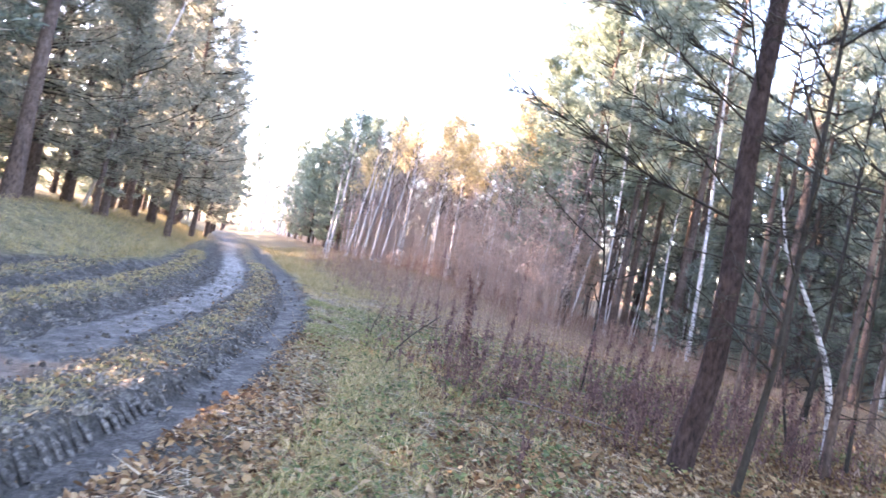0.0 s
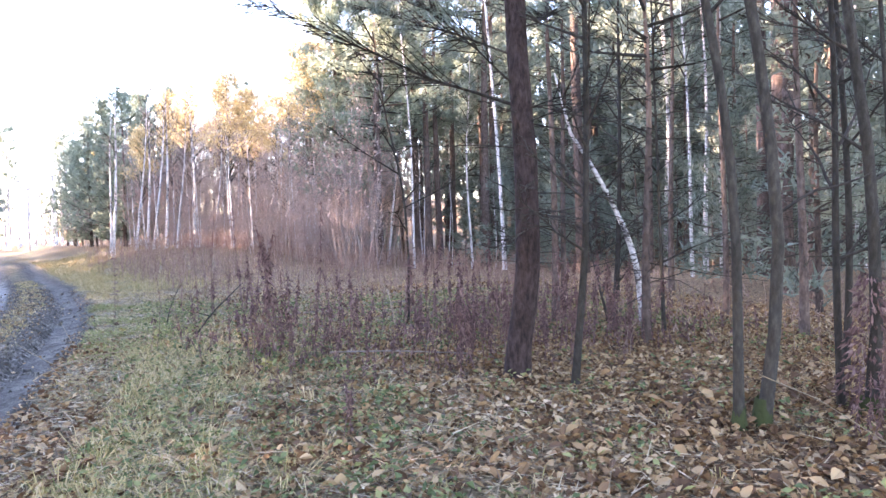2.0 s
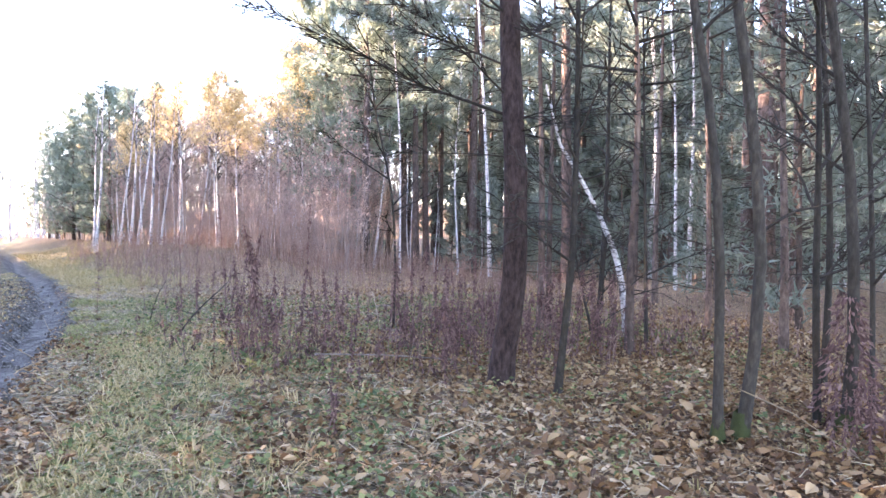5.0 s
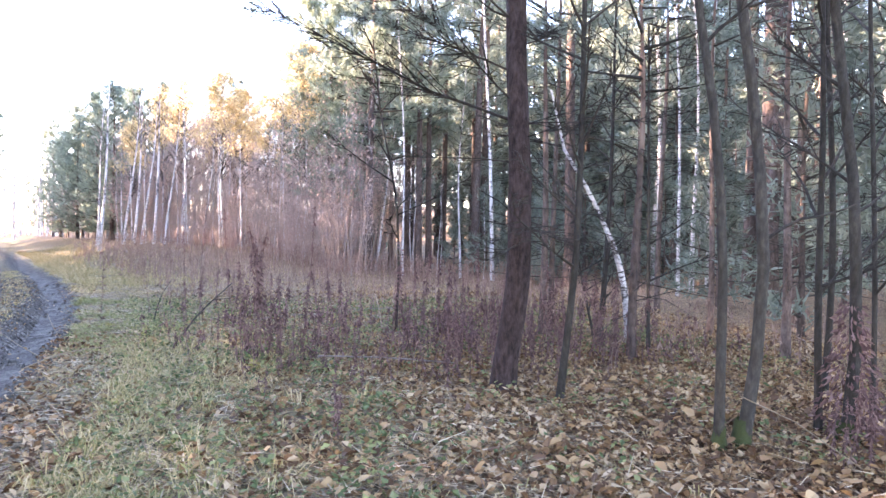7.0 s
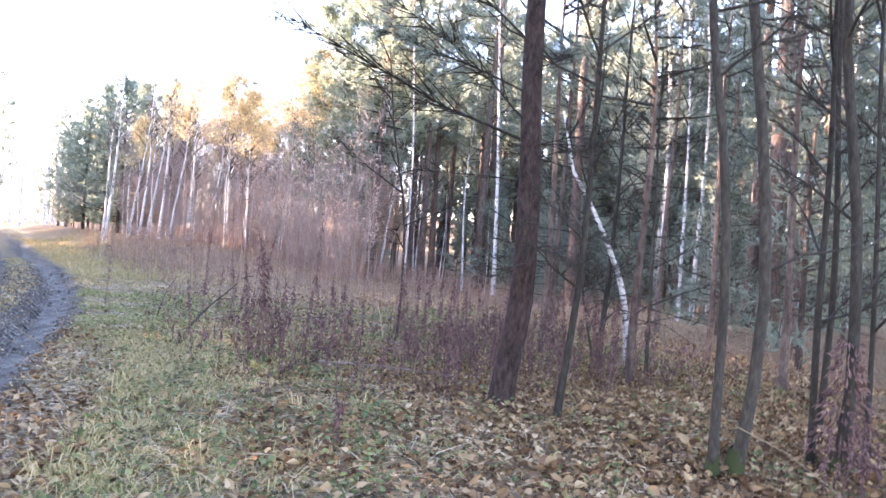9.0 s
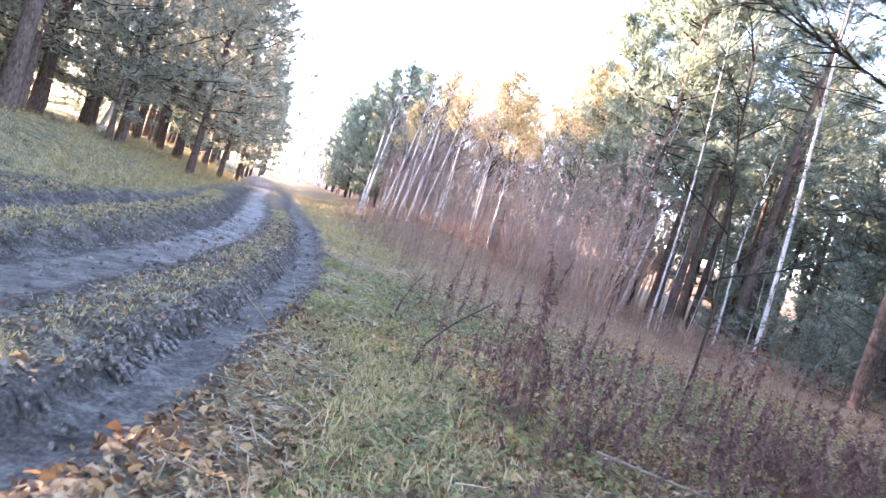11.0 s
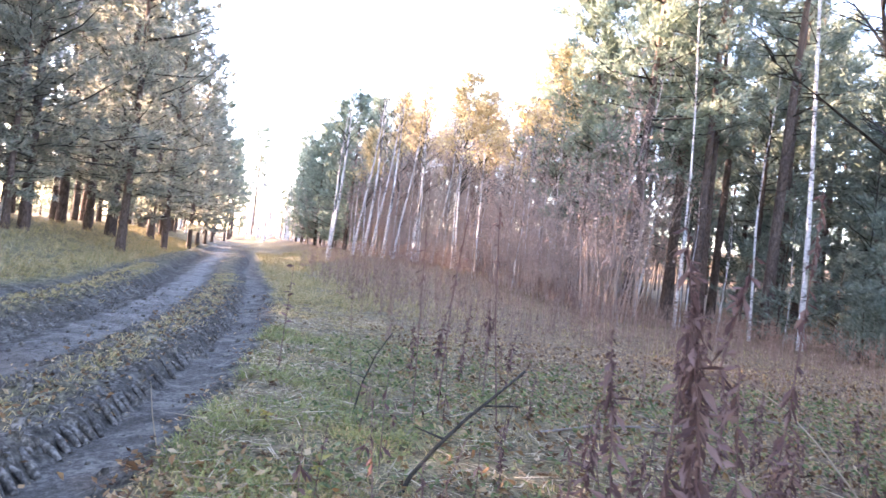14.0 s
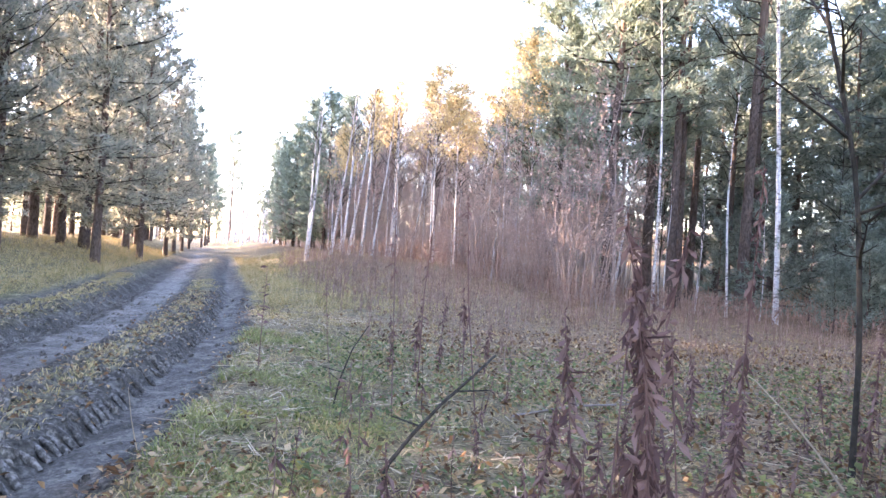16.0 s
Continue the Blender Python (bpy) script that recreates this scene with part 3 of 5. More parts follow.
# single trees in the clearing and along its edge, with unseen sun-blocking pines: kind, x, y, turn, size
spots = []
for ob, x, y, turn, size in [
    (lone_birches[0], 11.0, 28.9, 0, 1.4), (lone_birches[1], 7.0, 29.2, 0, 1.4), (lone_birches[2], 6.6, 33.0, 0, 1.15), (forest_pines[1], 8.2, 31.2, 0, 1.25), (forest_pines[0], 12.8, 35.0, 40, 1.25),
    (clump_birches[0], -6.1, 36.6, 0, 0.95), (clump_birches[1], -5.4, 38.8, 0, 1.0), (clump_birches[0], -4.9, 39.0, 10, 1.0), (clump_birches[1], -4.5, 38.4, 10, 0.95), (clump_birches[2], -4.0, 39.4, 0, 0.95), (clump_birches[1], -3.4, 38.2, 0, 0.9), (clump_birches[2], -2.6, 40.0, 60, 0.95), (clump_birches[0], -7.0, 41.0, 60, 0.9), (clump_birches[1], -1.6, 39.0, 20, 0.85),
    (gold_birches[1], -0.5, 36.2, 0, 0.86), (gold_birches[0], 3.1, 36.9, 90, 1.0), (gold_birches[1], 1.6, 38.5, 200, 0.95), (gold_birches[0], -2.9, 42.5, 30, 0.85), (gold_birches[1], -5.6, 43.5, 10, 0.8), (gold_birches[1], 0.6, 40.5, 100, 0.95), (gold_birches[0], -4.2, 45.0, 60, 0.85), (gold_birches[0], 4.3, 40.0, 150, 1.1), (gold_birches[0], 3.3, 34.6, 40, 0.95), (gold_birches[1], 0.4, 35.5, 40, 0.9),
    (soft_pines[0], 5.9, 31.3, 0, 1.22), (soft_pines[1], 4.5, 34.5, 120, 1.15), (full_pines[1], -9.6, 55.5, 90, 0.98), (full_pines[1], -12.0, 61.0, 0, 0.92), (full_pines[1], -15.4, 71.0, 90, 0.84), (full_pines[1], -8.2, 53.0, 200, 1.0), (full_pines[1], -7.4, 58.5, 120, 1.1), (full_pines[1], -10.3, 60.5, 30, 0.95), (full_pines[1], -5.2, 56.0, 60, 1.1), (full_pines[1], -13.8, 66.0, 150, 0.85),
    (full_pines[0], -13.2, 36.0, 0, 0.88), (full_pines[0], -14.9, 43.0, 70, 0.92), (full_pines[0], -17.2, 50.0, 140, 0.92), (full_pines[0], -19.6, 57.7, 210, 0.88), (full_pines[0], -11.9, 29.6, 250, 1.12), (full_pines[0], -13.0, 26.0, 20, 1.15), (full_pines[0], -18.3, 47.0, 40, 0.95), (full_pines[0], -15.0, 33.0, 90, 1.1), (full_pines[0], -13.9, 22.0, 300, 1.1), (full_pines[0], -16.4, 25.5, 160, 1.15), (full_pines[0], -12.6, 24.6, 100, 0.75), (soft_pines[0], 8.9, 36.5, 120, 1.2),
    (bare_birches[1], 17.5, 26.5, 90, 1.0), (forest_pines[3], 13.2, 21.0, 10, 1.0), (forest_pines[1], 13.5, 16.0, 10, 1.0), (forest_pines[2], 11.4, 32.5, 300, 1.2),
    (lone_birches[3], -14.0, 26.3, 0, 1.2), (pole_birches[1], 11.7, 16.6, 40, 1.2), (edge_pines[1], -14.6, 34.0, 60, 1.0), (edge_pines[0], -16.6, 42.0, 200, 0.95), (edge_pines[1], -20.3, 52.0, 20, 0.9), (edge_pines[2], -25.5, 66.0, 20, 1.0),
    # edge pines below y 15 are unseen, added to block the low sun
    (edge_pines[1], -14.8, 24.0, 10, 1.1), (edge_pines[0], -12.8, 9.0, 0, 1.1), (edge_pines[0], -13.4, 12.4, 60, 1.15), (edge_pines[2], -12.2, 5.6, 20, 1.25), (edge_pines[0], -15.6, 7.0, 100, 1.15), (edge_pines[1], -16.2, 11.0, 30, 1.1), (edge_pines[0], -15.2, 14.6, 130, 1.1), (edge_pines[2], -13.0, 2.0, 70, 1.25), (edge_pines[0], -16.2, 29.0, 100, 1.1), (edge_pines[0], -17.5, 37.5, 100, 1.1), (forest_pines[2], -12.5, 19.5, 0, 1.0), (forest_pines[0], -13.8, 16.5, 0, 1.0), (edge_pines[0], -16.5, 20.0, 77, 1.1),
    (snag_pines[0], 4.4, 9.6, 0, 1.0), (snag_pines[1], 5.6, 11.8, 70, 1.0), (snag_pines[2], 4.6, 7.6, 140, 1.0), (snag_pines[1], 7.4, 9.8, 200, 0.9), (snag_pines[0], 6.6, 7.4, 250, 1.0), (snag_pines[1], 8.6, 13.0, 20, 1.1), (snag_pines[0], 9.6, 10.4, 20, 1.1),
    (dark_trees[0], 7.2, 12.8, 0, 0.9), (dark_trees[1], 9.4, 8.2, 120, 1.0), (dark_trees[0], 6.9, 5.8, 120, 0.9), (young_pines[1], 8.3, 8.9, 0, 1.0), (young_pines[0], 10.5, 13.5, 0, 1.0),
]:
    spots.append((x, y))
    place(ob, x, y, turn, size)


DEEP = []


def plant_woods():
    rng = R(5)

    def free(x, y, gap):
        return all((x - a) ** 2 + (y - b) ** 2 > gap * gap for a, b in spots)

    def sow(n, box, inside, gap, choose):
        made = tries = 0
        while made < n and tries < n * 40:
            tries += 1
            x, y = rng.uniform(box[0], box[1]), rng.uniform(box[2], box[3])
            if inside(x, y) and free(x, y, gap):
                spots.append((x, y))
                ob, turn, size = choose(x, y), rng.uniform(0, 360), rng.uniform(0.85, 1.12)
                if y > 33 and x < 9 and x > right_edge(y):     # lower growth beyond the thicket, capped to fit the skyline in the camera's view
                    size = min(size, (0.2 + 0.012 * max(0, x + 4)) * y / (9.5 if ob in far_bushes else 11.5 if ob in gold_birches else 15.5))
                far_off = y > 62 or x > 24 or x < -24
                if far_off and ob in edge_pines + forest_pines:
                    ob = rng.choice(back_pines)
                if ob in back_pines + far_bushes or y > 62 or y < -3 or x > 24 or x < -24:
                    DEEP.append((ob, pose(x, y, ground_z(x, y) - 0.05, 0, 0, turn) @ Matrix.Diagonal((size, size, size, 1))))
                else:
                    place(ob, x, y, turn, size)
                made += 1

    def right_wood(x, y):
        d = x - wood_edge(y)
        q = rng.random()
        if d > 9 and q < (0.75 if y > 24 else 0.4):
            return rng.choice(back_pines)
        if q < 0.42:
            return rng.choice(forest_pines)
        if q < 0.62:
            return rng.choice(bare_birches)
        if q < 0.9 and d > 2.5:
            return rng.choice(young_pines)
        return rng.choice(dark_trees + snag_pines)

    sow(112, (6, 32, 6, 52), lambda x, y: wood_edge(y) + 0.5 < x, 1.5, right_wood)
    sow(66, (-20, 46, 34, 75), lambda x, y: wood_edge(y) + 1.5 < x, 1.9, right_wood)
    sow(8, (26, 44, 0, 45), lambda x, y: True, 1.9, right_wood)
    sow(22, (-16, 8, 40, 75), lambda x, y: wood_edge(y) - 0.5 < x < wood_edge(y) + 6, 1.6, lambda x, y: rng.choice(gold_birches + bare_birches))
    sow(46, (-6, 9, 24, 40), lambda x, y: wood_edge(y) - 6.5 < x < wood_edge(y) + 1 and right_edge(y) + 4.5 < x < 4.6, 0.75, lambda x, y: rng.choice(bushes))
    sow(54, (-12, 9, 35, 56), lambda x, y: wood_edge(y) - 1.5 < x < wood_edge(y) + 7, 1.0, lambda x, y: rng.choice(far_bushes))
    for _ in range(22):        # low brush under the edge of the wood
        y = rng.uniform(41, 66)
        x = wood_edge(y) + rng.uniform(-3.0, 0.5)
        size = rng.uniform(0.35, 0.55)
        DEEP.append((rng.choice(far_bushes), pose(x, y, ground_z(x, y) - 0.05, 0, 0, rng.uniform(0, 360)) @ Matrix.Diagonal((size * 1.5, size * 1.5, size, 1))))
    for _ in range(16):        # dark conifers under the near edge of the wood
        y = rng.uniform(17, 34)
        x = max(wood_edge(y), 7.5) + rng.uniform(1.0, 7.0)
        if free(x, y, 0.8):
            spots.append((x, y))
            place(rng.choice(young_pines), x, y, rng.uniform(0, 360), rng.uniform(0.7, 1.0))
    for x, y, size in [(-22.5, 67.0, 0.75), (-26.3, 81.0, 0.8), (-29.0, 90.0, 0.75), (-32.5, 101.0, 0.8), (-36.0, 112.0, 0.85)]:
        DEEP.append((rng.choice(back_pines), pose(x, y, ground_z(x, y) - 0.05, 0, 0, rng.uniform(0, 360)) @ Matrix.Diagonal((size, size, size, 1))))
    for _ in range(60):        # the pale wood that closes the track's far end
        y = rng.uniform(112, 150)
        x = -0.33 * y + 8.5 + rng.uniform(-9, 16)
        size = rng.uniform(0.55, 0.85)
        DEEP.append((rng.choice(clump_birches + back_pines[1:2] + far_bushes), pose(x, y, ground_z(x, y) - 0.05, 0, 0, rng.uniform(0, 360)) @ Matrix.Diagonal((size, size, size, 1))))
    for _ in range(18):        # dim undergrowth that closes the view between the trunks
        x, y = rng.uniform(15, 34), rng.uniform(12, 58)
        size = rng.uniform(0.9, 1.4)
        DEEP.append((rng.choice(young_pines), pose(x, y, ground_z(x, y) - 0.05, 0, 0, rng.uniform(0, 360)) @ Matrix.Diagonal((size * 1.2, size * 1.2, size, 1))))
    sow(8, (13, 30, 14, 50), lambda x, y: x > wood_edge(y) + 5, 1.2, lambda x, y: rng.choice(back_pines))
    sow(18, (9.5, 22, 1, 15), lambda x, y: True, 1.5, lambda x, y: rng.choice(back_pines + forest_pines))
    for x, y, turn, size in [(4.6, 0.6, 0, 0.9), (6.4, 2.2, 50, 1.0), (8.3, 3.9, 100, 0.95), (5.6, -1.6, 200, 1.0), (3.4, -2.6, 30, 0.9), (7.6, 0.2, 300, 1.0), (9.8, 2.0, 150, 1.0), (10.2, 5.2, 20, 0.95)]:
        spots.append((x, y))    # unseen pines added beside and behind the first halt to shade its litter
        place(rng.choice(forest_pines), x, y, turn, size)
    # across the track
    sow(30, (-40, -9, 8, 80), lambda x, y: left_edge(y) - 7 < x < left_edge(y) - 3.6, 2.2, lambda x, y: rng.choice(edge_pines + forest_pines[:2]))
    # unseen back pines added to keep the sun off the clearing
    sow(58, (-32, -11, -16, 26), lambda x, y: x < left_edge(y) - 4.5, 1.7, lambda x, y: rng.choice(back_pines))
    sow(38, (-46, -10, -6, 80), lambda x, y: x < left_edge(y) - 6, 2.0, lambda x, y: rng.choice(back_pines) if rng.random() < 0.25 else rng.choice(forest_pines) if rng.random() < 0.8 else rng.choice(bare_birches))
    for i in range(13):        # the wood's edge along the far reach of the track
        y = 46 + 5.2 * i
        for x, ob, size in ((left_edge(y) - rng.uniform(2.6, 3.8), rng.choice(edge_pines), rng.uniform(0.7, 0.9)), (left_edge(y) - rng.uniform(5.5, 7), rng.choice(edge_pines + forest_pines), 0.95),
                            (right_edge(y) + rng.uniform(5.5, 7.5), rng.choice(clump_birches + edge_pines[:1]), 0.62 + 0.1 * (y > 70))):
            spots.append((x, y))
            m = pose(x, y, ground_z(x, y) - 0.05, 0, 0, rng.uniform(0, 360)) @ Matrix.Diagonal((size, size, size, 1))
            if y > 62:
                DEEP.append((back_pines[i % 3] if ob in edge_pines + forest_pines else ob, m))
            else:
                place(ob, x, y, rng.uniform(0, 360), size)
    for _ in range(16):        # unseen low growth added to keep the sun from under the nearest of them
        y = rng.uniform(7, 21)
        x = left_edge(y) - rng.uniform(6.5, 12)
        size = rng.uniform(0.9, 1.2)
        DEEP.append((rng.choice(young_pines), pose(x, y, ground_z(x, y) - 0.05, 0, 0, rng.uniform(0, 360)) @ Matrix.Diagonal((size * 1.5, size * 1.5, size, 1))))
    for _ in range(26):        # undergrowth that closes the view under the pines across the track
        y = rng.uniform(14, 74)
        x = left_edge(y) - rng.uniform(8, 14)
        size = rng.uniform(0.9, 1.3)
        DEEP.append((rng.choice(young_pines), pose(x, y, ground_z(x, y) - 0.05, 0, 0, rng.uniform(0, 360)) @ Matrix.Diagonal((size * 1.3, size * 1.3, size, 1))))
    # where the track runs out of sight
    sow(30, (-38, -16, 78, 105), lambda x, y: not left_edge(y) - 1 < x < right_edge(y) + 2, 1.5, lambda x, y: rng.choice(bare_birches))
    sow(60, (-60, -10, 100, 140), lambda x, y: True, 1.6, lambda x, y: rng.choice(bare_birches + bare_birches + forest_pines))
    sow(14, (-40, 5, -30, -4), lambda x, y: x < left_edge(y) - 4 or x > 3, 2.5, lambda x, y: rng.choice(forest_pines + back_pines))


plant_woods()
for i in range(44):            # thin pale poles through the bare brush
    prng = R(900 + i)
    py = prng.uniform(30, 42)
    px = prng.uniform(wood_edge(py) - 6.5, wood_edge(py) + 2)
    place(pole_birches[i % 3], px, py, prng.uniform(0, 360), prng.uniform(0.75, 1.1) * (0.75 + 0.02 * max(0, px + 6)))
joined("deep_wood", [o for o, _ in DEEP], [m for _, m in DEEP], "dense dark pines and bare birches deep in the wood, with unseen sun-blocking pines", "woods")
for ob in back_pines + far_bushes:
    if ob.name not in used:
        place(ob, *[(30.0, 40.0), (-30.0, 30.0), (33.0, 24.0), (8.0, 39.0), (4.5, 43.0)][(back_pines + far_bushes).index(ob)])

# ---- the near pine, the twin trunks and the other trees beside the path ----


def curve_points(path, n=10):
    """Evenly spaced points on a polyline of (x, y, z)."""
    src = np.array(path, float)
    h = np.linspace(src[0, 2], src[-1, 2], n)
    return [Vector((float(np.interp(z, src[:, 2], src[:, 0])), float(np.interp(z, src[:, 2], src[:, 1])), float(z))) for z in h]


def bough(parent, rng, o, way, ln, rad, needles=True, twigs=14, name="branch", density=1.0):
    """One limb with its twigs; its needles hang on it as a sub-part."""
    wood, green = Shape(), Shape()
    pts = [o]
    d = way.normalized()
    for i in range(6):
        d = (d + Vector((rng.uniform(-0.12, 0.12), rng.uniform(-0.12, 0.12), rng.uniform(-0.08, 0.1)))).normalized()
        pts.append(pts[-1] + d * ln / 6)
    wood.tube(pts, [rad * (1 - 0.85 * i / 6) for i in range(7)], 6)
    for i in range(twigs):
        t = rng.uniform(0.2, 1.0)
        p = along(pts, t)
        side = d.cross(Vector((0, 0, 1))).normalized() * rng.choice((-1, 1))
        e = (d * rng.uniform(0.4, 1.0) + side * rng.uniform(0.3, 1.0) + Vector((0, 0, rng.uniform(-0.35, 0.4)))).normalized()
        tl = ln * rng.uniform(0.14, 0.34) * (1.15 - 0.5 * t)
        q = p + e * tl * 0.5 + Vector((0, 0, rng.uniform(-0.03, 0.03)))
        tip = q + (e + Vector((0, 0, rng.uniform(-0.2, 0.3)))).normalized() * tl * 0.5
        wood.tube([p, q, tip], [0.007, 0.005, 0.0025], 3, False)
        for _ in range(3):
            b = p.lerp(tip, rng.uniform(0.3, 0.95))
            f = (e + rnd_dir(rng) * 0.8).normalized() * tl * 0.35
            wood.tube([b, b + f], [0.0035, 0.002], 3, False)
            if needles and t > 0.35 and rng.random() < density:
                needle_tuft(green, rng, b + f, f.normalized(), 0.09, 16, 0.006)
        if needles and t > 0.35 and rng.random() < density:
            needle_tuft(green, rng, tip, e, 0.1, 20, 0.006)
    ob = part(name, wood, DARK_BARK, parent)
    if green.v:
        part("needles", green, NEEDLES, ob, smooth=False)
    return ob


def near_trunk(name, label, category, path, radii, mat, n=14, sides=14, flare=1.35):
    """A tree close by, its trunk line traced to fit the camera's view; returns the thing and the trunk's points from
    its foot.
    """
    x0, y0 = path[0][0], path[0][1]
    z0 = ground_z(x0, y0)
    t0 = thing(name, label, category, at=(x0, y0, z0))
    pts = [p - Vector((x0, y0, 0)) for p in curve_points(path, n)]
    pts[0].z = -0.08
    rr = [float(np.interp(i / (n - 1), [0, 1], radii)) for i in range(n)]
    s = Shape()
    fine = [pts[0], pts[0].lerp(pts[1], 0.3)] + pts[1:]
    fr = [rr[0] * flare, rr[0] * (1 + (flare - 1) * 0.35)] + rr[1:]
    s.tube(fine, fr, sides)
    for v in s.v:
        v += Vector((noise.noise(v * 4.0), noise.noise(v * 4.0 + Vector((7, 0, 0))), 0)) * radii[0] * 0.12
    part("trunk", s, mat, t0)
    return t0, pts


def main_pine():
    t0, pts = near_trunk("pine_tree", "purplish grey pine bowed at its foot, with long twiggy boughs", "tree",
                         [(2.605, 6.62, 0), (2.62, 6.615, 0.154), (2.65, 6.605, 0.416), (2.69, 6.593, 0.68), (2.722, 6.583, 0.94), (2.735, 6.58, 1.25), (2.735, 6.58, 1.46), (2.727, 6.58, 1.98), (2.702, 6.59, 2.5), (2.675, 6.6, 3.0), (2.66, 6.6, 3.6), (2.7, 6.65, 6.0), (2.75, 6.7, 11.0)], (0.118, 0.045), PINE_BARK, 34, 16, 1.2)
    rng = R(77)
    for i in range(34):
        t = 0.215 + 0.76 * (i + rng.random() * 0.6) / 34
        o = along(pts, t)
        az = rng.uniform(0, 2 * math.pi)
        if i % 2 == 0 and t < 0.55:
            az = rng.uniform(math.radians(140), math.radians(215))
        ln = rng.uniform(1.5, 2.9) * (1.15 - 0.6 * t)
        bough(t0, rng, o, Vector((math.cos(az), math.sin(az), rng.uniform(0.3, 0.65))), ln, 0.005 + 0.0042 * ln, twigs=int(20 + 11 * ln), density=0.8 if t > 0.25 else 0.35)
    for i in range(14):
        o = along(pts, rng.uniform(0.07, 0.24))
        az = rng.uniform(0, 2 * math.pi)
        bough(t0, rng, o, Vector((math.cos(az), math.sin(az), rng.uniform(-0.2, 0.3))), rng.uniform(0.4, 1.3), 0.0075, False, 8, "dead_branch")
    return t0


def broadleaf(name, label, path, radii, mat, seed, boughs, low=0.3, reach=(0.5, 1.4), sides=10):
    t0, pts = near_trunk(name, label, "tree", path, radii, mat, 14, sides)
    rng = R(seed)
    for i in range(boughs):
        t = low + (0.97 - low) * (i + rng.random()) / boughs
        az = rng.uniform(0, 2 * math.pi)
        bough(t0, rng, along(pts, t), Vector((math.cos(az), math.sin(az), rng.uniform(0.2, 1.1))), rng.uniform(*reach), 0.014, False, 9)
    return t0


main_pine()
# trunk lines keep the bow that the lens gives them in the view
broadleaf("twin_tree", "thin grey-brown trunk with a mossy foot growing in a pair", [(3.318, 4.51, 0), (3.315, 4.51, 0.32), (3.32, 4.51, 0.7), (3.32, 4.51, 1.06), (3.309, 4.513, 1.435), (3.286, 4.52, 1.8), (3.244, 4.532, 2.17), (3.189, 4.55, 2.54), (3.12, 4.567, 2.95), (2.95, 4.6, 4.5), (2.9, 4.6, 7.5)], (0.034, 0.02), DARK_BARK, 1, 9, 0.35)
twin = broadleaf("twin_tree", "grey-brown trunk with a mossy foot and a low crooked side branch", [(3.505, 4.52, 0), (3.563, 4.504, 0.3), (3.596, 4.494, 0.68), (3.622, 4.487, 1.06), (3.624, 4.486, 1.28), (3.616, 4.489, 1.435), (3.591, 4.496, 1.81), (3.552, 4.507, 2.18), (3.503, 4.522, 2.555), (3.44, 4.54, 2.95), (3.25, 4.6, 4.5), (3.15, 4.7, 8)], (0.043, 0.02), DARK_BARK, 2, 9, 0.3)
side_limb = Shape()
side_limb.tube([Vector(q) for q in ((0.11, -0.03, 1.4), (0.16, -0.07, 1.45), (0.22, -0.1, 1.5), (0.33, -0.13, 1.56), (0.44, -0.18, 1.58), (0.6, -0.22, 1.63), (0.72, -0.28, 1.7))], [0.014, 0.012, 0.011, 0.01, 0.008, 0.006, 0.003], 6)
part("side_branch", side_limb, DARK_BARK, twin)
broadleaf("sapling_tree", "slim dark sapling leaning beside the near pine", [(2.9, 6.04, 0), (2.945, 6.03, 0.39), (2.976, 6.02, 0.68), (2.994, 6.015, 0.97), (3.02, 6.007, 1.256), (3.038, 6.0, 1.93), (3.046, 6.0, 2.9), (3.03, 6.0, 5.5)], (0.034, 0.012), DARK_BARK, 3, 16, 0.2, (0.5, 1.6))
mossy = broadleaf("mossy_tree", "dark mossy trunk with withered creeper at its foot", [(4.41, 4.52, 0), (4.455, 4.51, 0.48), (4.464, 4.507, 0.8), (4.448, 4.512, 1.27), (4.415, 4.52, 1.83), (4.366, 4.536, 2.23), (4.312, 4.55, 2.62), (4.25, 4.57, 3.1), (4.1, 4.6, 8)], (0.042, 0.02), DARK_BARK, 4, 26, 0.12, (0.6, 1.7))
broadleaf("bare_tree", "thin dark bare trunk in the leaf litter", [(5.46, 5.73, 0), (5.494, 5.72, 0.62), (5.508, 5.716, 1.24), (5.49, 5.72, 1.97), (5.44, 5.735, 2.74), (5.39, 5.75, 3.5), (5.3, 5.8, 7)], (0.032, 0.014), DARK_BARK, 5, 12, 0.25)
broadleaf("bare_tree", "thin crooked dark stem beside a mossy trunk", [(5.16, 4.96, 0), (5.16, 4.96, 0.72), (5.139, 4.966, 1.44), (5.1, 4.98, 2.34), (5.05, 4.99, 3.23), (4.95, 5.0, 6.5)], (0.022, 0.01), DARK_BARK, 14, 14, 0.15, (0.4, 1.2), 8)
broadleaf("bare_tree", "thin leaning dark stem in the undergrowth", [(4.4, 4.75, 0), (4.36, 4.75, 1.0), (4.42, 4.8, 2.2), (4.3, 4.8, 5.0)], (0.028, 0.012), DARK_BARK, 15, 14, 0.15, (0.4, 1.2), 8)
creeper, crng = Shape(), R(61)
for _ in range(620):
    ca, cz = crng.uniform(0, 6.283), 1.0 * crng.random() ** 1.3
    cq = 0.055 + 0.2 * crng.random() * (1.05 - cz)
    creeper.leaf(Vector((math.cos(ca) * cq + 0.02, math.sin(ca) * cq, cz)), Vector((math.cos(ca) * 0.4, math.sin(ca) * 0.4, crng.uniform(-1, 0.1))), rnd_dir(crng), crng.uniform(0.03, 0.085), crng.uniform(0.014, 0.032), 0.6)
part("withered_creeper", creeper, WEED, mossy, "withered reddish creeper leaves", False)
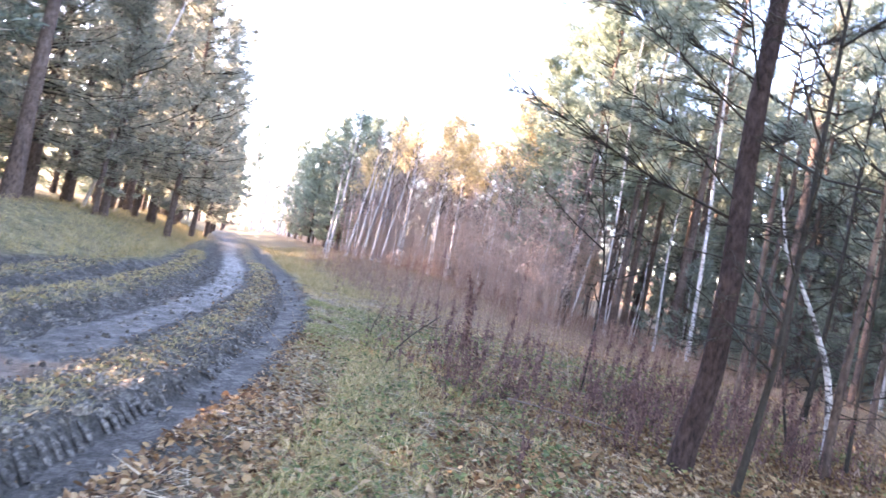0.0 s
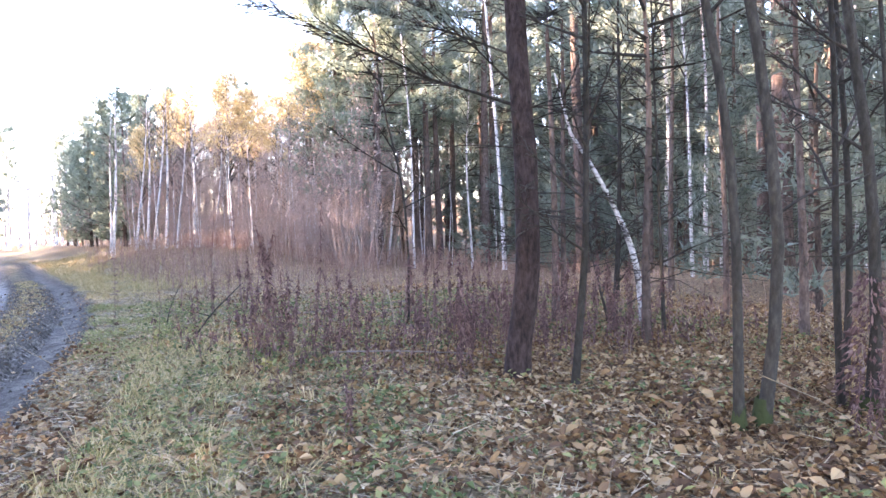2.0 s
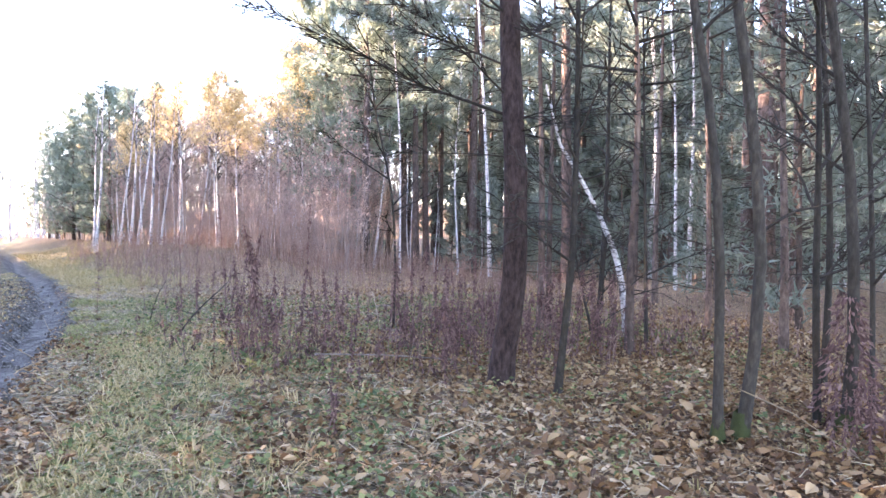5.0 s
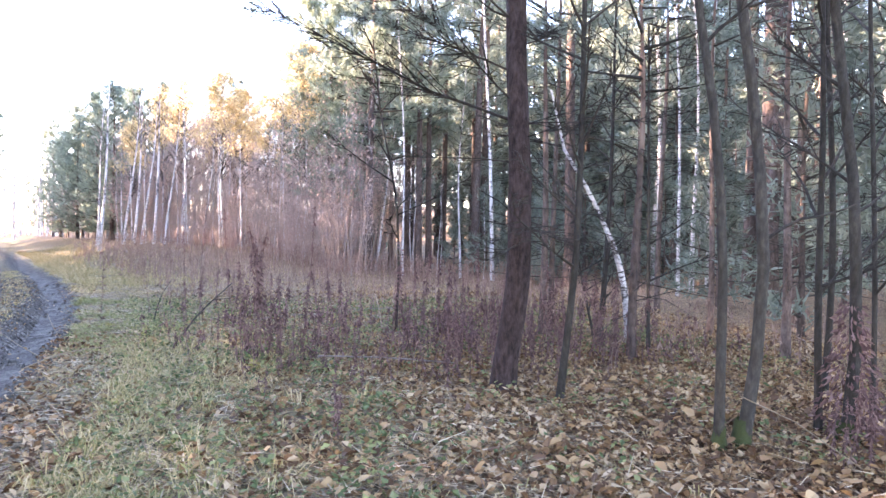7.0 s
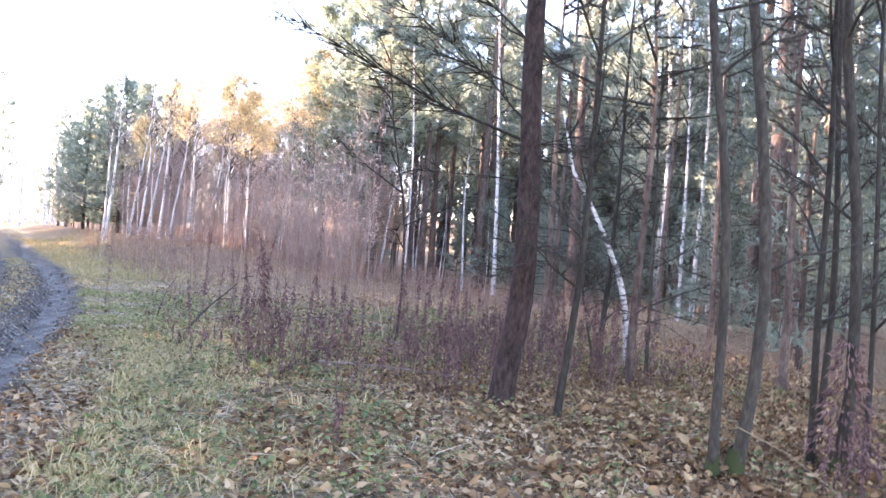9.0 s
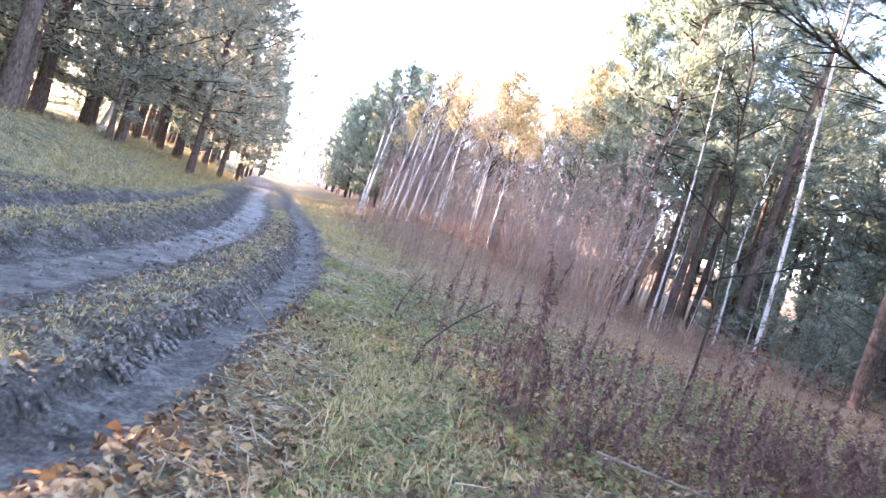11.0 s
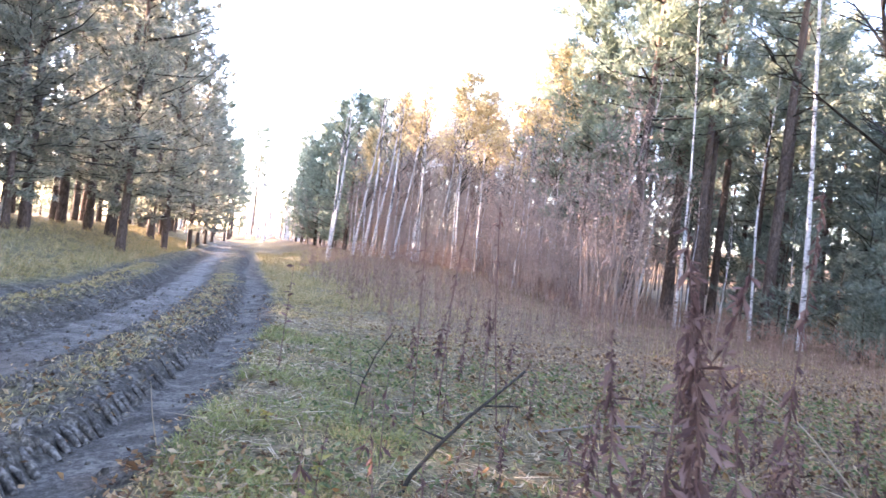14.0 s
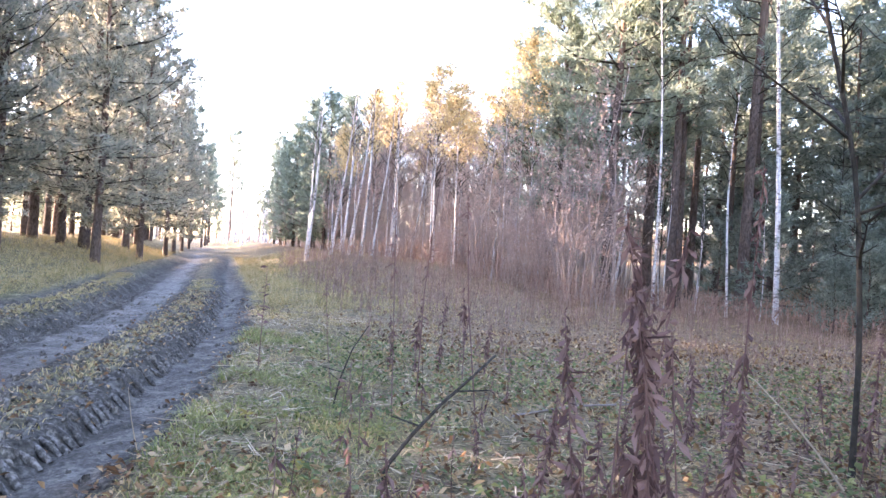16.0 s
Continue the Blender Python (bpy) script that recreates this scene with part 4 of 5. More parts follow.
broadleaf("leaning_birch", "white birch leaning well over, spotted with black", [(5.266, 8.74, 0), (5.25, 8.746, 0.29), (5.228, 8.753, 0.51), (5.183, 8.766, 0.89), (5.102, 8.79, 1.19), (4.979, 8.827, 1.49), (4.877, 8.857, 1.72), (4.689, 8.913, 2.1), (4.559, 8.951, 2.32), (4.38, 9.0, 2.62), (4.2, 9.05, 3.4)], (0.053, 0.012), BIRCH_BARK, 6, 8, 0.5)
broadleaf("bare_bush", "cluster of thin bare stems at the foot of a birch", [(5.1, 9.34, 0), (4.97, 9.38, 0.55), (4.85, 9.42, 1.18), (4.75, 9.45, 2.2)], (0.022, 0.008), DARK_BARK, 7, 9, 0.15, (0.4, 0.9), 7)
broadleaf("bare_sapling", "slim upright dark sapling with bare twigs", [(5.2, 8.17, 0), (5.172, 8.178, 1.35), (5.13, 8.19, 3.1), (5.11, 8.2, 4.2)], (0.026, 0.01), DARK_BARK, 8, 12, 0.2, (0.4, 1.2), 7)


def moss_cushion(x, y, r, h, seed):
    """Moss grown round a trunk's foot."""
    t0 = thing("moss_cushion", "green moss cushion round the foot of a trunk", "moss", at=gz(x, y, 0.0))
    rng = R(seed)
    s = Shape()
    rings = [Vector((0, 0, -0.03)), Vector((0, 0, h * 0.25)), Vector((0.004, 0, h * 0.6)), Vector((0.008, 0, h))]
    s.tube(rings, [r * 1.55, r * 1.35, r * 1.12, r * 0.96], 14, False)
    for v in s.v:
        v += Vector((rng.gauss(0, r * 0.06), rng.gauss(0, r * 0.06), rng.gauss(0, h * 0.05)))
    part("moss_sleeve", s, MOSS, t0)
    fur = Shape()
    for _ in range(260):
        a, z = rng.uniform(0, 6.28), h * rng.random()
        q = r * (1.5 - 0.5 * z / h)
        o = Vector((math.cos(a) * q, math.sin(a) * q, z))
        fur.sliver(o, (Vector((math.cos(a), math.sin(a), 0.3)) + rnd_dir(rng) * 0.5) * 0.018, 0.006)
    tagged(part("moss_tufts", fur, MOSS, t0, smooth=False), kind="stuff")


def gz(x, y, up=0.0):
    return (x, y, ground_z(x, y) + up)


moss_cushion(3.318, 4.51, 0.04, 0.16, 1)
moss_cushion(3.51, 4.52, 0.05, 0.2, 2)
moss_cushion(4.41, 4.52, 0.065, 0.14, 3)
broadleaf("bare_bush", "thin dark stem of a bare bush at a birch's foot", [(5.14, 9.33, 0), (5.18, 9.32, 0.45), (5.232, 9.3, 0.86), (5.3, 9.29, 1.5)], (0.02, 0.008), DARK_BARK, 17, 6, 0.3, (0.3, 0.7), 7)
broadleaf("bare_tree", "thin dark stem with bare twigs over the withered weeds", [(2.54, 10.79, 0), (2.57, 10.84, 0.7), (2.58, 10.89, 1.2), (2.55, 10.94, 1.9), (2.45, 10.99, 2.5), (2.3, 11.05, 3.2), (2.15, 11.05, 4.4)], (0.02, 0.012), DARK_BARK, 18, 12, 0.3, (0.5, 1.3), 8)

# ---- withered weeds, grass, leaves ----


def weed_shape(rng, h, leaves, stem, dry, o=Vector((0, 0, 0)), r=0.006, big=1.0, sway=0.1):
    """An upright stalk whose limp, shrivelled leaves hang in bunches at its joints, with a seed spike on top."""
    lean = Vector((rng.gauss(0, sway), rng.gauss(0, sway), 1.0)) * h
    mid = o + lean * 0.5 + Vector((rng.uniform(-0.03, 0.03), rng.uniform(-0.03, 0.03), 0))
    tip = o + lean
    stem.tube([o - Vector((0, 0, 0.03)), mid, tip], [r, r * 0.8, r * 0.4], 4, False)
    knots = [rng.uniform(0.12, 0.95) for _ in range(max(2, leaves // 7))]
    for i in range(leaves):
        t = min(1.0, max(0.08, rng.gauss(rng.choice(knots), 0.04)))
        p = o.lerp(mid, t * 2) if t < 0.5 else mid.lerp(tip, t * 2 - 1)
        a = rng.uniform(0, 2 * math.pi)
        out = Vector((math.cos(a), math.sin(a), 0))
        d = out * rng.uniform(0.05, 0.4) + Vector((0, 0, rng.uniform(-1.0, 0.05)))
        dry.leaf(p, d, out + rnd_dir(rng) * 0.5, rng.uniform(0.03, 0.095) * big, rng.uniform(0.01, 0.028) * big, 0.7)
    for i in range(int(leaves * 0.45)):
        p = mid.lerp(tip, rng.uniform(0.6, 1.0))
        dry.leaf(p, Vector((rng.uniform(-0.3, 0.3), rng.uniform(-0.3, 0.3), rng.uniform(-0.5, 0.9))), rnd_dir(rng), rng.uniform(0.02, 0.045), 0.013, 0.5)


def weed_thing(seed, h, leaves, label, big=1.0):
    rng = R(seed)
    t0 = thing("withered_weed", label, "weed", "withered weeds")
    stem, dry = Shape(), Shape()
    weed_shape(rng, h, leaves, stem, dry, big=big)
    part("stalk", stem, WEED, t0)
    part("withered_leaves", dry, WEED, t0, smooth=False)
    return t0


WEED_LABEL = "tall withered brown weed stalk with drooping dry leaves"
weeds = [weed_thing(200 + i, h, n, WEED_LABEL, 1.25) for i, (h, n) in enumerate([(1.25, 90), (0.95, 76), (1.5, 84), (1.1, 46), (0.75, 60), (1.95, 34)])]
limp_weeds = [weed_thing(220 + i, h, n, "withered weed hung with bunches of large limp brown leaves", 1.2) for i, (h, n) in enumerate([(1.3, 80), (1.0, 66), (2.1, 80)])]
spikes = [weed_thing(230 + i, h, n, "long bare weed stem ending in a dark seed spike") for i, (h, n) in enumerate([(2.0, 14), (1.7, 12)])]


def sow_weeds():
    rng = R(8)
    # stalks that stand close to the second halt
    for kind, x, y, size in [(limp_weeds[2], 1.0, 9.25, 0.85), (limp_weeds[0], 0.62, 8.9, 0.75), (limp_weeds[0], 2.44, 10.55, 1.05), (limp_weeds[1], 1.5, 10.96, 0.75), (limp_weeds[1], 1.95, 11.36, 0.8), (weeds[2], 2.73, 10.24, 0.9), (weeds[4], 1.81, 11.66, 0.9), (limp_weeds[1], 2.21, 11.85, 0.85),
                             (spikes[0], -0.51, 11.81, 1), (spikes[0], -0.33, 11.9, 1), (spikes[1], 0.17, 11.99, 1.1), (spikes[1], -1.03, 12.12, 0.55), (weeds[3], 0.09, 13.09, 0.9), (weeds[0], -0.15, 13.8, 0.7), (weeds[1], -0.4, 13.51, 0.85), (weeds[2], 0.06, 14.1, 0.6),
                             (weeds[1], 0.35, 13.69, 0.8), (weeds[4], -0.69, 13.91, 0.9), (weeds[1], 0.9, 5.35, 0.6), (weeds[3], 0.78, 5, 0.5)]:
        place(kind, x, y, rng.uniform(0, 360), size)
    for _ in range(12):        # round the creeper-grown trunk
        place(rng.choice(weeds[:2] + weeds[4:5] + limp_weeds[:2]), rng.gauss(4.15, 0.22), rng.gauss(4.1, 0.25), rng.uniform(0, 360), rng.uniform(0.45, 0.75))
    for _ in range(14):        # the dense tall clump before the open field
        a, q = rng.uniform(0, 6.283), 0.42 * math.sqrt(rng.random())
        place(rng.choice([weeds[0], weeds[2], weeds[3], weeds[1], weeds[5]]), 0.48 + q * math.cos(a), 8.55 + q * math.sin(a), rng.uniform(0, 360), rng.uniform(0.7, 1.05))
    made = 0
    while made < 96:
        y = rng.uniform(7.0, 9.2) if made < 78 else rng.uniform(9.2, 12.5)
        x = rng.uniform(-0.35 if y > 8 else 0.3, 4.9)
        if noise.noise(Vector((x * 0.8, y * 0.8, 2))) < -0.32 or math.hypot(x - 2.65, y - 6.6) < 0.45 or y < 7.9 - 0.4 * x or (y > 9.0 and -0.3 < x < 2.6 and rng.random() < 0.85):
            continue
        made += 1
        place(rng.choice(weeds[:5]), x, y, rng.uniform(0, 360), rng.uniform(0.38, 0.8))
    made = 0
    while made < 120:          # the thick of them, towards the near pine
        y = rng.uniform(7.1, 10.5)
        x = rng.uniform(0.1 + 0.62 * (y - 6.4), 4.8)
        if noise.noise(Vector((x * 0.8, y * 0.8, 2))) < -0.35 or math.hypot(x - 2.65, y - 6.6) < 0.45 or y < 8.1 - 0.4 * x:
            continue
        made += 1
        place(rng.choice(weeds[:5]), x, y, rng.uniform(0, 360), rng.uniform(0.48, 0.95))
    for _ in range(24):        # short ones ahead of the stalks
        x, y = rng.uniform(0.4, 3.2), rng.uniform(6.6, 8.6)
        place(weeds[4], x, y, rng.uniform(0, 360), rng.uniform(0.3, 0.6))
    for _ in range(16):
        x, y = rng.uniform(2.8, 6.0), rng.uniform(6.4, 9.5)
        place(rng.choice(weeds[:5]), x, y, rng.uniform(0, 360), rng.uniform(0.35, 0.7))
    stem, dry = Shape(), Shape()
    made = 0
    while made < 3000:
        x, y = rng.uniform(-7, 9.5), 13.0 + 25 * rng.random() ** 0.8
        if x < right_edge(y) + (2.6 if y < 16 else 1.6) or x > wood_edge(y) + 0.3 or noise.noise(Vector((x * 0.4, y * 0.4, 6))) < -0.25:
            continue
        made += 1
        weed_shape(rng, rng.uniform(0.25, 0.7) + (0.3 if y > 17 else 0.0), 7, stem, dry, Vector((x, y, ground_z(x, y))), 0.0035)
    fine_stem, fine_dry = Shape(), Shape()
    made = 0
    while made < 330:         # thin broken stalks between the tall ones
        y = rng.uniform(6.9, 9.2) if made < 270 else rng.uniform(9, 12)
        x = rng.uniform(-0.9 if y > 8.5 else 0.2, 5.6)
        if noise.noise(Vector((x * 0.9, y * 0.9, 12))) < -0.25 or y < 7.6 - 0.4 * x:
            continue
        made += 1
        weed_shape(rng, rng.uniform(0.2, 0.7), 5, fine_stem, fine_dry, Vector((x, y, ground_z(x, y))), 0.003, sway=0.16)
    stuff("thin_stalks", fine_stem, WEED, "thin reddish withered stalks among the taller weeds", "weeds")
    stuff("shrivelled_leaves", fine_dry, WEED, "shrivelled dark leaves on the thin stalks", "weeds", False)
    for _ in range(170):
        x, y = rng.uniform(3.6, 10), rng.uniform(3, 14)
        weed_shape(rng, rng.uniform(0.25, 0.7), 9, stem, dry, Vector((x, y, ground_z(x, y))), 0.004)
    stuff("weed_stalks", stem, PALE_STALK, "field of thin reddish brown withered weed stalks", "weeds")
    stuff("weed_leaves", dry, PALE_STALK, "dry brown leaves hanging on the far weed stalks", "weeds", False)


sow_weeds()


def sow_grass():
    rng = R(9)
    g = Shape()

    def tuft(x, y, n, h, spread_r, g=g):
        z = ground_z(x, y)
        for _ in range(n):
            a = rng.uniform(0, 2 * math.pi)
            q = spread_r * rng.random()
            p = Vector((x + math.cos(a) * q, y + math.sin(a) * q, z - 0.01))
            b = a + rng.uniform(-0.8, 0.8)
            hh = h * rng.uniform(0.5, 1.2)
            out = Vector((math.cos(b), math.sin(b), 0)) * hh * rng.uniform(0.8, 2.3)
            s = Vector((-math.sin(b), math.cos(b), 0)) * rng.uniform(0.002, 0.0045)
            m = p + out * 0.4 + Vector((0, 0, hh * 0.7))
            t = p + out + Vector((0, 0, hh * rng.uniform(0.0, 0.7)))
            k = len(g.v)
            g.v += [p - s, p + s, m + s * 0.8, m - s * 0.8, t]
            g.f += [(k, k + 1, k + 2, k + 3), (k + 3, k + 2, k + 4)]

    made = 0
    while made < 4200:
        y = 1.5 + 26 * rng.random() ** 1.5
        e = right_edge(y)
        x = e + 0.1 + abs(rng.gauss(0, 1.6))
        if rng.random() < 0.4:
            x = rng.uniform(e, 9)
        if y < 7.2 and x < e + 0.65 and rng.random() < 0.88:
            continue
        v = noise.noise(Vector((x * 0.9, y * 0.9, 3)))
        if v < -0.15 and rng.random() < 0.75:
            continue
        made += 1
        tuft(x, y, rng.randint(6, 15), rng.uniform(0.03, 0.1) * (1.7 if v > 0.2 and x < e + 2.2 and y < 8 else 1.0), 0.09)
    for _ in range(2600):      # the bank across the track
        y = rng.uniform(9, 50)
        e = left_edge(y)
        tuft(e - 0.1 - abs(rng.gauss(0, 2.4)), y, 7, rng.uniform(0.12, 0.34), 0.22)
    for _ in range(2600):      # far verge
        y = rng.uniform(20, 48)
        tuft(right_edge(y) + 0.2 + abs(rng.gauss(0, 2.2)), y, 6, rng.uniform(0.12, 0.3), 0.2)
    for _ in range(3400):      # on the ridges of the track
        y = rng.uniform(4, 26)
        tuft(right_edge(y) - rng.choice((1.15, 3.4, 3.4, 4.85)) + rng.gauss(0, 0.16), y, 8, rng.uniform(0.03, 0.09), 0.07)
    for _ in range(260):       # arching dry tussocks along the verge
        y = rng.uniform(2.2, 9.5)
        tuft(right_edge(y) + 0.7 + abs(rng.gauss(0, 0.6)), y, 26, rng.uniform(0.08, 0.2), 0.12)
    green = Shape()
    made = 0
    while made < 900:          # greener grass along the track's edge
        y = 2.2 + 14 * rng.random() ** 1.2
        x = right_edge(y) + 0.05 + abs(rng.gauss(0, 0.9))
        if noise.noise(Vector((x * 1.2, y * 1.2, 21))) < -0.05 or (y < 7.2 and x < right_edge(y) + 0.7):
            continue
        made += 1
        tuft(x, y, rng.randint(10, 18), rng.uniform(0.05, 0.12), 0.1, green)
    stuff("green_grass", green, GREEN_BLADE, "fresh green grass tufts along the track's edge", "grass", False)
    stuff("grass", g, GRASS_BLADE, "short yellow-green autumn grass and dry blades", "grass", False)


sow_grass()


def sow_leaves():
    rng = R(10)
    s, h = Shape(), Shape()

    def drop(shape, x, y, size, lift=0.004):
        z = ground_z(x, y)
        a = rng.uniform(0, 2 * math.pi)
        d = Vector((math.cos(a), math.sin(a), rng.uniform(-0.2, 0.6)))
        n = Vector((rng.gauss(0, 0.55), rng.gauss(0, 0.55), 1))
        make = shape.ovate if 2 < y < 6.5 and lift < 0.015 else shape.leaf
        make(Vector((x, y, z + lift + rng.uniform(0, 0.035))), d, n, size, size * rng.uniform(0.4, 0.75), rng.uniform(-0.3, 0.7))

    made = 0
    while made < 26000:
        y = 1.6 + 20 * rng.random() ** 2.0
        x = rng.uniform(right_edge(y) - 0.2, 9.5)
        v = noise.noise(Vector((x * 0.6, y * 0.6, 8)))
        if rng.random() > 0.7 + 0.6 * v:
            continue
        made += 1
        drop(s, x, y, (rng.uniform(0.025, 0.075) if rng.random() < 0.95 else rng.uniform(0.075, 0.11)) * (1.0 if y < 6.5 else 0.75))
    for _ in range(34000):     # the thick brown litter under the trees
        y = rng.uniform(2.2, 4.2) + 6.0 * rng.random() ** 1.4
        x = rng.uniform(0.2, 6.8)
        if x < 1.6 and rng.random() < 0.5:
            continue
        z = ground_z(x, y)
        a = rng.uniform(0, 6.283)
        s.leaf(Vector((x, y, z + rng.uniform(0, 0.03))), Vector((math.cos(a), math.sin(a), rng.uniform(-0.3, 0.7))), Vector((rng.gauss(0, 0.6), rng.gauss(0, 0.6), 1)), rng.uniform(0.025, 0.07), rng.uniform(0.018, 0.045), rng.uniform(-0.3, 0.8))
    for _ in range(4200):      # leaves over the grass by the track
        y = 2.0 + 8.5 * rng.random() ** 1.3
        drop(s, right_edge(y) - 0.15 + abs(rng.gauss(0, 1.1)), y, rng.uniform(0.025, 0.075), 0.02)
    for _ in range(3200):      # large pale leaves lying uppermost
        y = 2.2 + 5.2 * rng.random()
        drop(s, rng.uniform(right_edge(y) + 0.5, 5.5), y, rng.uniform(0.05, 0.1), 0.014)
    for _ in range(12000):     # rougher litter past the withered weeds
        y = 7.5 + 10.5 * rng.random() ** 1.7
        x = rng.uniform(right_edge(y) + 1.6, 8.5)
        z = ground_z(x, y)
        a = rng.uniform(0, 6.283)
        s.leaf(Vector((x, y, z + rng.uniform(0, 0.05))), Vector((math.cos(a), math.sin(a), rng.uniform(-0.2, 0.9))), Vector((rng.gauss(0, 0.8), rng.gauss(0, 0.8), 1)), rng.uniform(0.03, 0.09), rng.uniform(0.02, 0.05), rng.uniform(-0.3, 0.8))
    for _ in range(6000):      # thinner litter round about
        x, y = rng.uniform(-1.5, 10), rng.uniform(-9, 2)
        drop(s, x, y, rng.uniform(0.03, 0.08))
    for _ in range(3000):
        y = rng.uniform(3, 22)
        drop(s, right_edge(y) - rng.choice((0.9, 1.1, 1.35, 3.3, 4.8)) + rng.gauss(0, 0.2), y, rng.uniform(0.03, 0.06))
    for _ in range(750):       # pale leaves trodden into the muddy edge
        y = rng.uniform(2.4, 7.0)
        drop(s, right_edge(y) + rng.uniform(-0.15, 0.75), y, rng.uniform(0.04, 0.08))
    made = 0
    while made < 13000:
        y = 1.8 + 14 * rng.random() ** 1.5
        x = rng.uniform(right_edge(y) + 0.4, 7)
        if noise.noise(Vector((x * 1.1, y * 1.1, 14))) < -0.02 or (x > 1.3 + 0.5 * rng.random() and y < 8 and rng.random() < 0.8) or (y < 7 and x < right_edge(y) + 0.7):
            continue
        made += 1
        drop(h, x, y, rng.uniform(0.015, 0.05), rng.uniform(0.01, 0.06))
    for _ in range(900):       # clumps of low green leaves
        y = rng.uniform(2.5, 15.5)
        x0 = rng.uniform(right_edge(y) + 0.8, 6.5)
        if y < 8 and x0 > 1.4 and rng.random() < 0.8:
            continue
        for _ in range(14):
            drop(h, x0 + rng.gauss(0, 0.12), y + rng.gauss(0, 0.12), rng.uniform(0.03, 0.07), rng.uniform(0.02, 0.1))
    stuff("fallen_leaves", s, FALLEN_LEAF, "pale tan and brown fallen leaves on the ground", "leaves", False)
    stuff("low_herbs", h, HERB, "low green herb leaves among the litter", "herbs", False)


sow_leaves()


def sow_straw_and_clods():
    rng = R(11)
    straw = Shape()
    made = 0
    while made < 18000:
        y = 2 + 17 * rng.random() ** 1.6
        e = right_edge(y)
        x = e + 0.1 + abs(rng.gauss(0, 2.6))
        if noise.noise(Vector((x * 0.8, y * 0.8, 31))) < -0.2:
            continue
        made += 1
        a = rng.uniform(0, 2 * math.pi)
        ln = rng.uniform(0.08, 0.36)
        d = Vector((math.cos(a), math.sin(a), rng.uniform(-0.05, 0.22)))
        p = Vector((x, y, ground_z(x, y) + rng.uniform(0.005, 0.05)))
        straw.sliver(p, d * ln, rng.uniform(0.006, 0.013), Vector((-math.sin(a), math.cos(a), rng.uniform(-0.6, 0.6))))
    stuff("straw", straw, STRAW, "flattened dry straw lying through the grass", "straw", False)
    clods = Shape()
    for _ in range(8500):
        y = 3 + 19 * rng.random() ** 1.5
        s = rng.choice((rng.uniform(0.66, 1.6), rng.uniform(2.5, 3.8), rng.uniform(4.4, 6.2), rng.uniform(-0.1, 6.5)))
        x = right_edge(y) - s
        if x < left_edge(y) + 0.2:
            continue
        clods.lump(Vector((x, y, ground_z(x, y))), 0.012 + 0.05 * rng.random() ** 2.2, rng)
    stuff("mud_clods", clods, CLOD, "broken clods of dark mud along the track", "mud", False)
    tread = Shape()
    y = 3.0
    while y < 19:                 # lugs pressed by a tyre into the side of the right-hand rut
        y += 0.12
        for s0, s1 in ((0.54, 0.7), (0.74, 0.88)):
            y0, y1 = y + rng.gauss(0, 0.012), y + 0.05 + rng.gauss(0, 0.015)
            if rng.random() < 0.22:
                continue
            a = Vector((right_edge(y0) - s0, y0, 0))
            b = Vector((right_edge(y1) - s1, y1, 0))
            a.z, b.z = ground_z(a.x, a.y) - 0.01, ground_z(b.x, b.y) - 0.01
            m = a.lerp(b, 0.5) + Vector((rng.gauss(0, 0.01), 0, 0.01))
            m.z = max(m.z, ground_z(m.x, m.y) + 0.005)
            r = rng.uniform(0.02, 0.032)
            tread.tube([a, m, b], [r * 0.8, r, r * 0.7], 6)
    stuff("tread_marks", tread, CLOD, "row of tyre lug ridges pressed in the rut's side", "mud")


sow_straw_and_clods()

# ---- sticks and single plants by the path ----


def stick(name, label, path, r0, r1, mat, twigs=0, seed=0):
    x0, y0, z0 = path[0]
    t0 = thing(name, label, "stick", at=(x0, y0, z0))
    pts = [Vector(p) - Vector(path[0]) for p in path]
    s = Shape()
    s.tube(pts, [r0 + (r1 - r0) * i / (len(pts) - 1) for i in range(len(pts))], 7)
    part("shaft", s, mat, t0)
    rng = R(seed)
    for _ in range(twigs):
        o = along(pts, rng.uniform(0.3, 0.95))
        tw = Shape()
        d = rnd_dir(rng, 0.0, 0.9)
        tw.tube([o, o + d * rng.uniform(0.08, 0.25)], [r1, r1 * 0.5], 4)
        part("twig", tw, mat, t0)
    return t0


stick("fallen_branch", "dark crooked branch sticking up out of the grass", [gz(-0.47, 10.15, -0.03), gz(-0.42, 10.17, 0.1), gz(-0.3, 10.2, 0.26), gz(-0.15, 10.25, 0.42), gz(0.0, 10.3, 0.56), gz(0.15, 10.35, 0.7)], 0.014, 0.007, DARK_BARK, 2, 3)
stick("dry_reed", "pale dry reed stalk lying across the verge", [gz(-1.85, 8.5, 0.06), gz(-1.6, 8.75, 0.08), gz(-1.38, 8.96, 0.1), gz(-1.14, 9.15, 0.1)], 0.008, 0.005, STRAW)
stick("fallen_pole", "grey weathered pole lying among the withered weeds", [gz(1.05, 7.95, 0.12), gz(1.7, 7.7, 0.14), gz(2.4, 7.4, 0.1)], 0.009, 0.006, DEAD_WOOD, 2, 5)
stick("fallen_pole", "short bleached stick lying among the weeds", [gz(2.2, 10.1, 0.06), gz(2.62, 9.75, 0.05)], 0.007, 0.005, DEAD_WOOD)
stick("bent_stalk", "long pale dry stalk bowed to the ground", [gz(2.23, 10.35, 0.05), gz(2.29, 10.75, 0.16), gz(2.37, 11.35, 0.3), gz(2.47, 12.04, 0.42), gz(2.53, 12.74, 0.46)], 0.008, 0.004, STRAW)
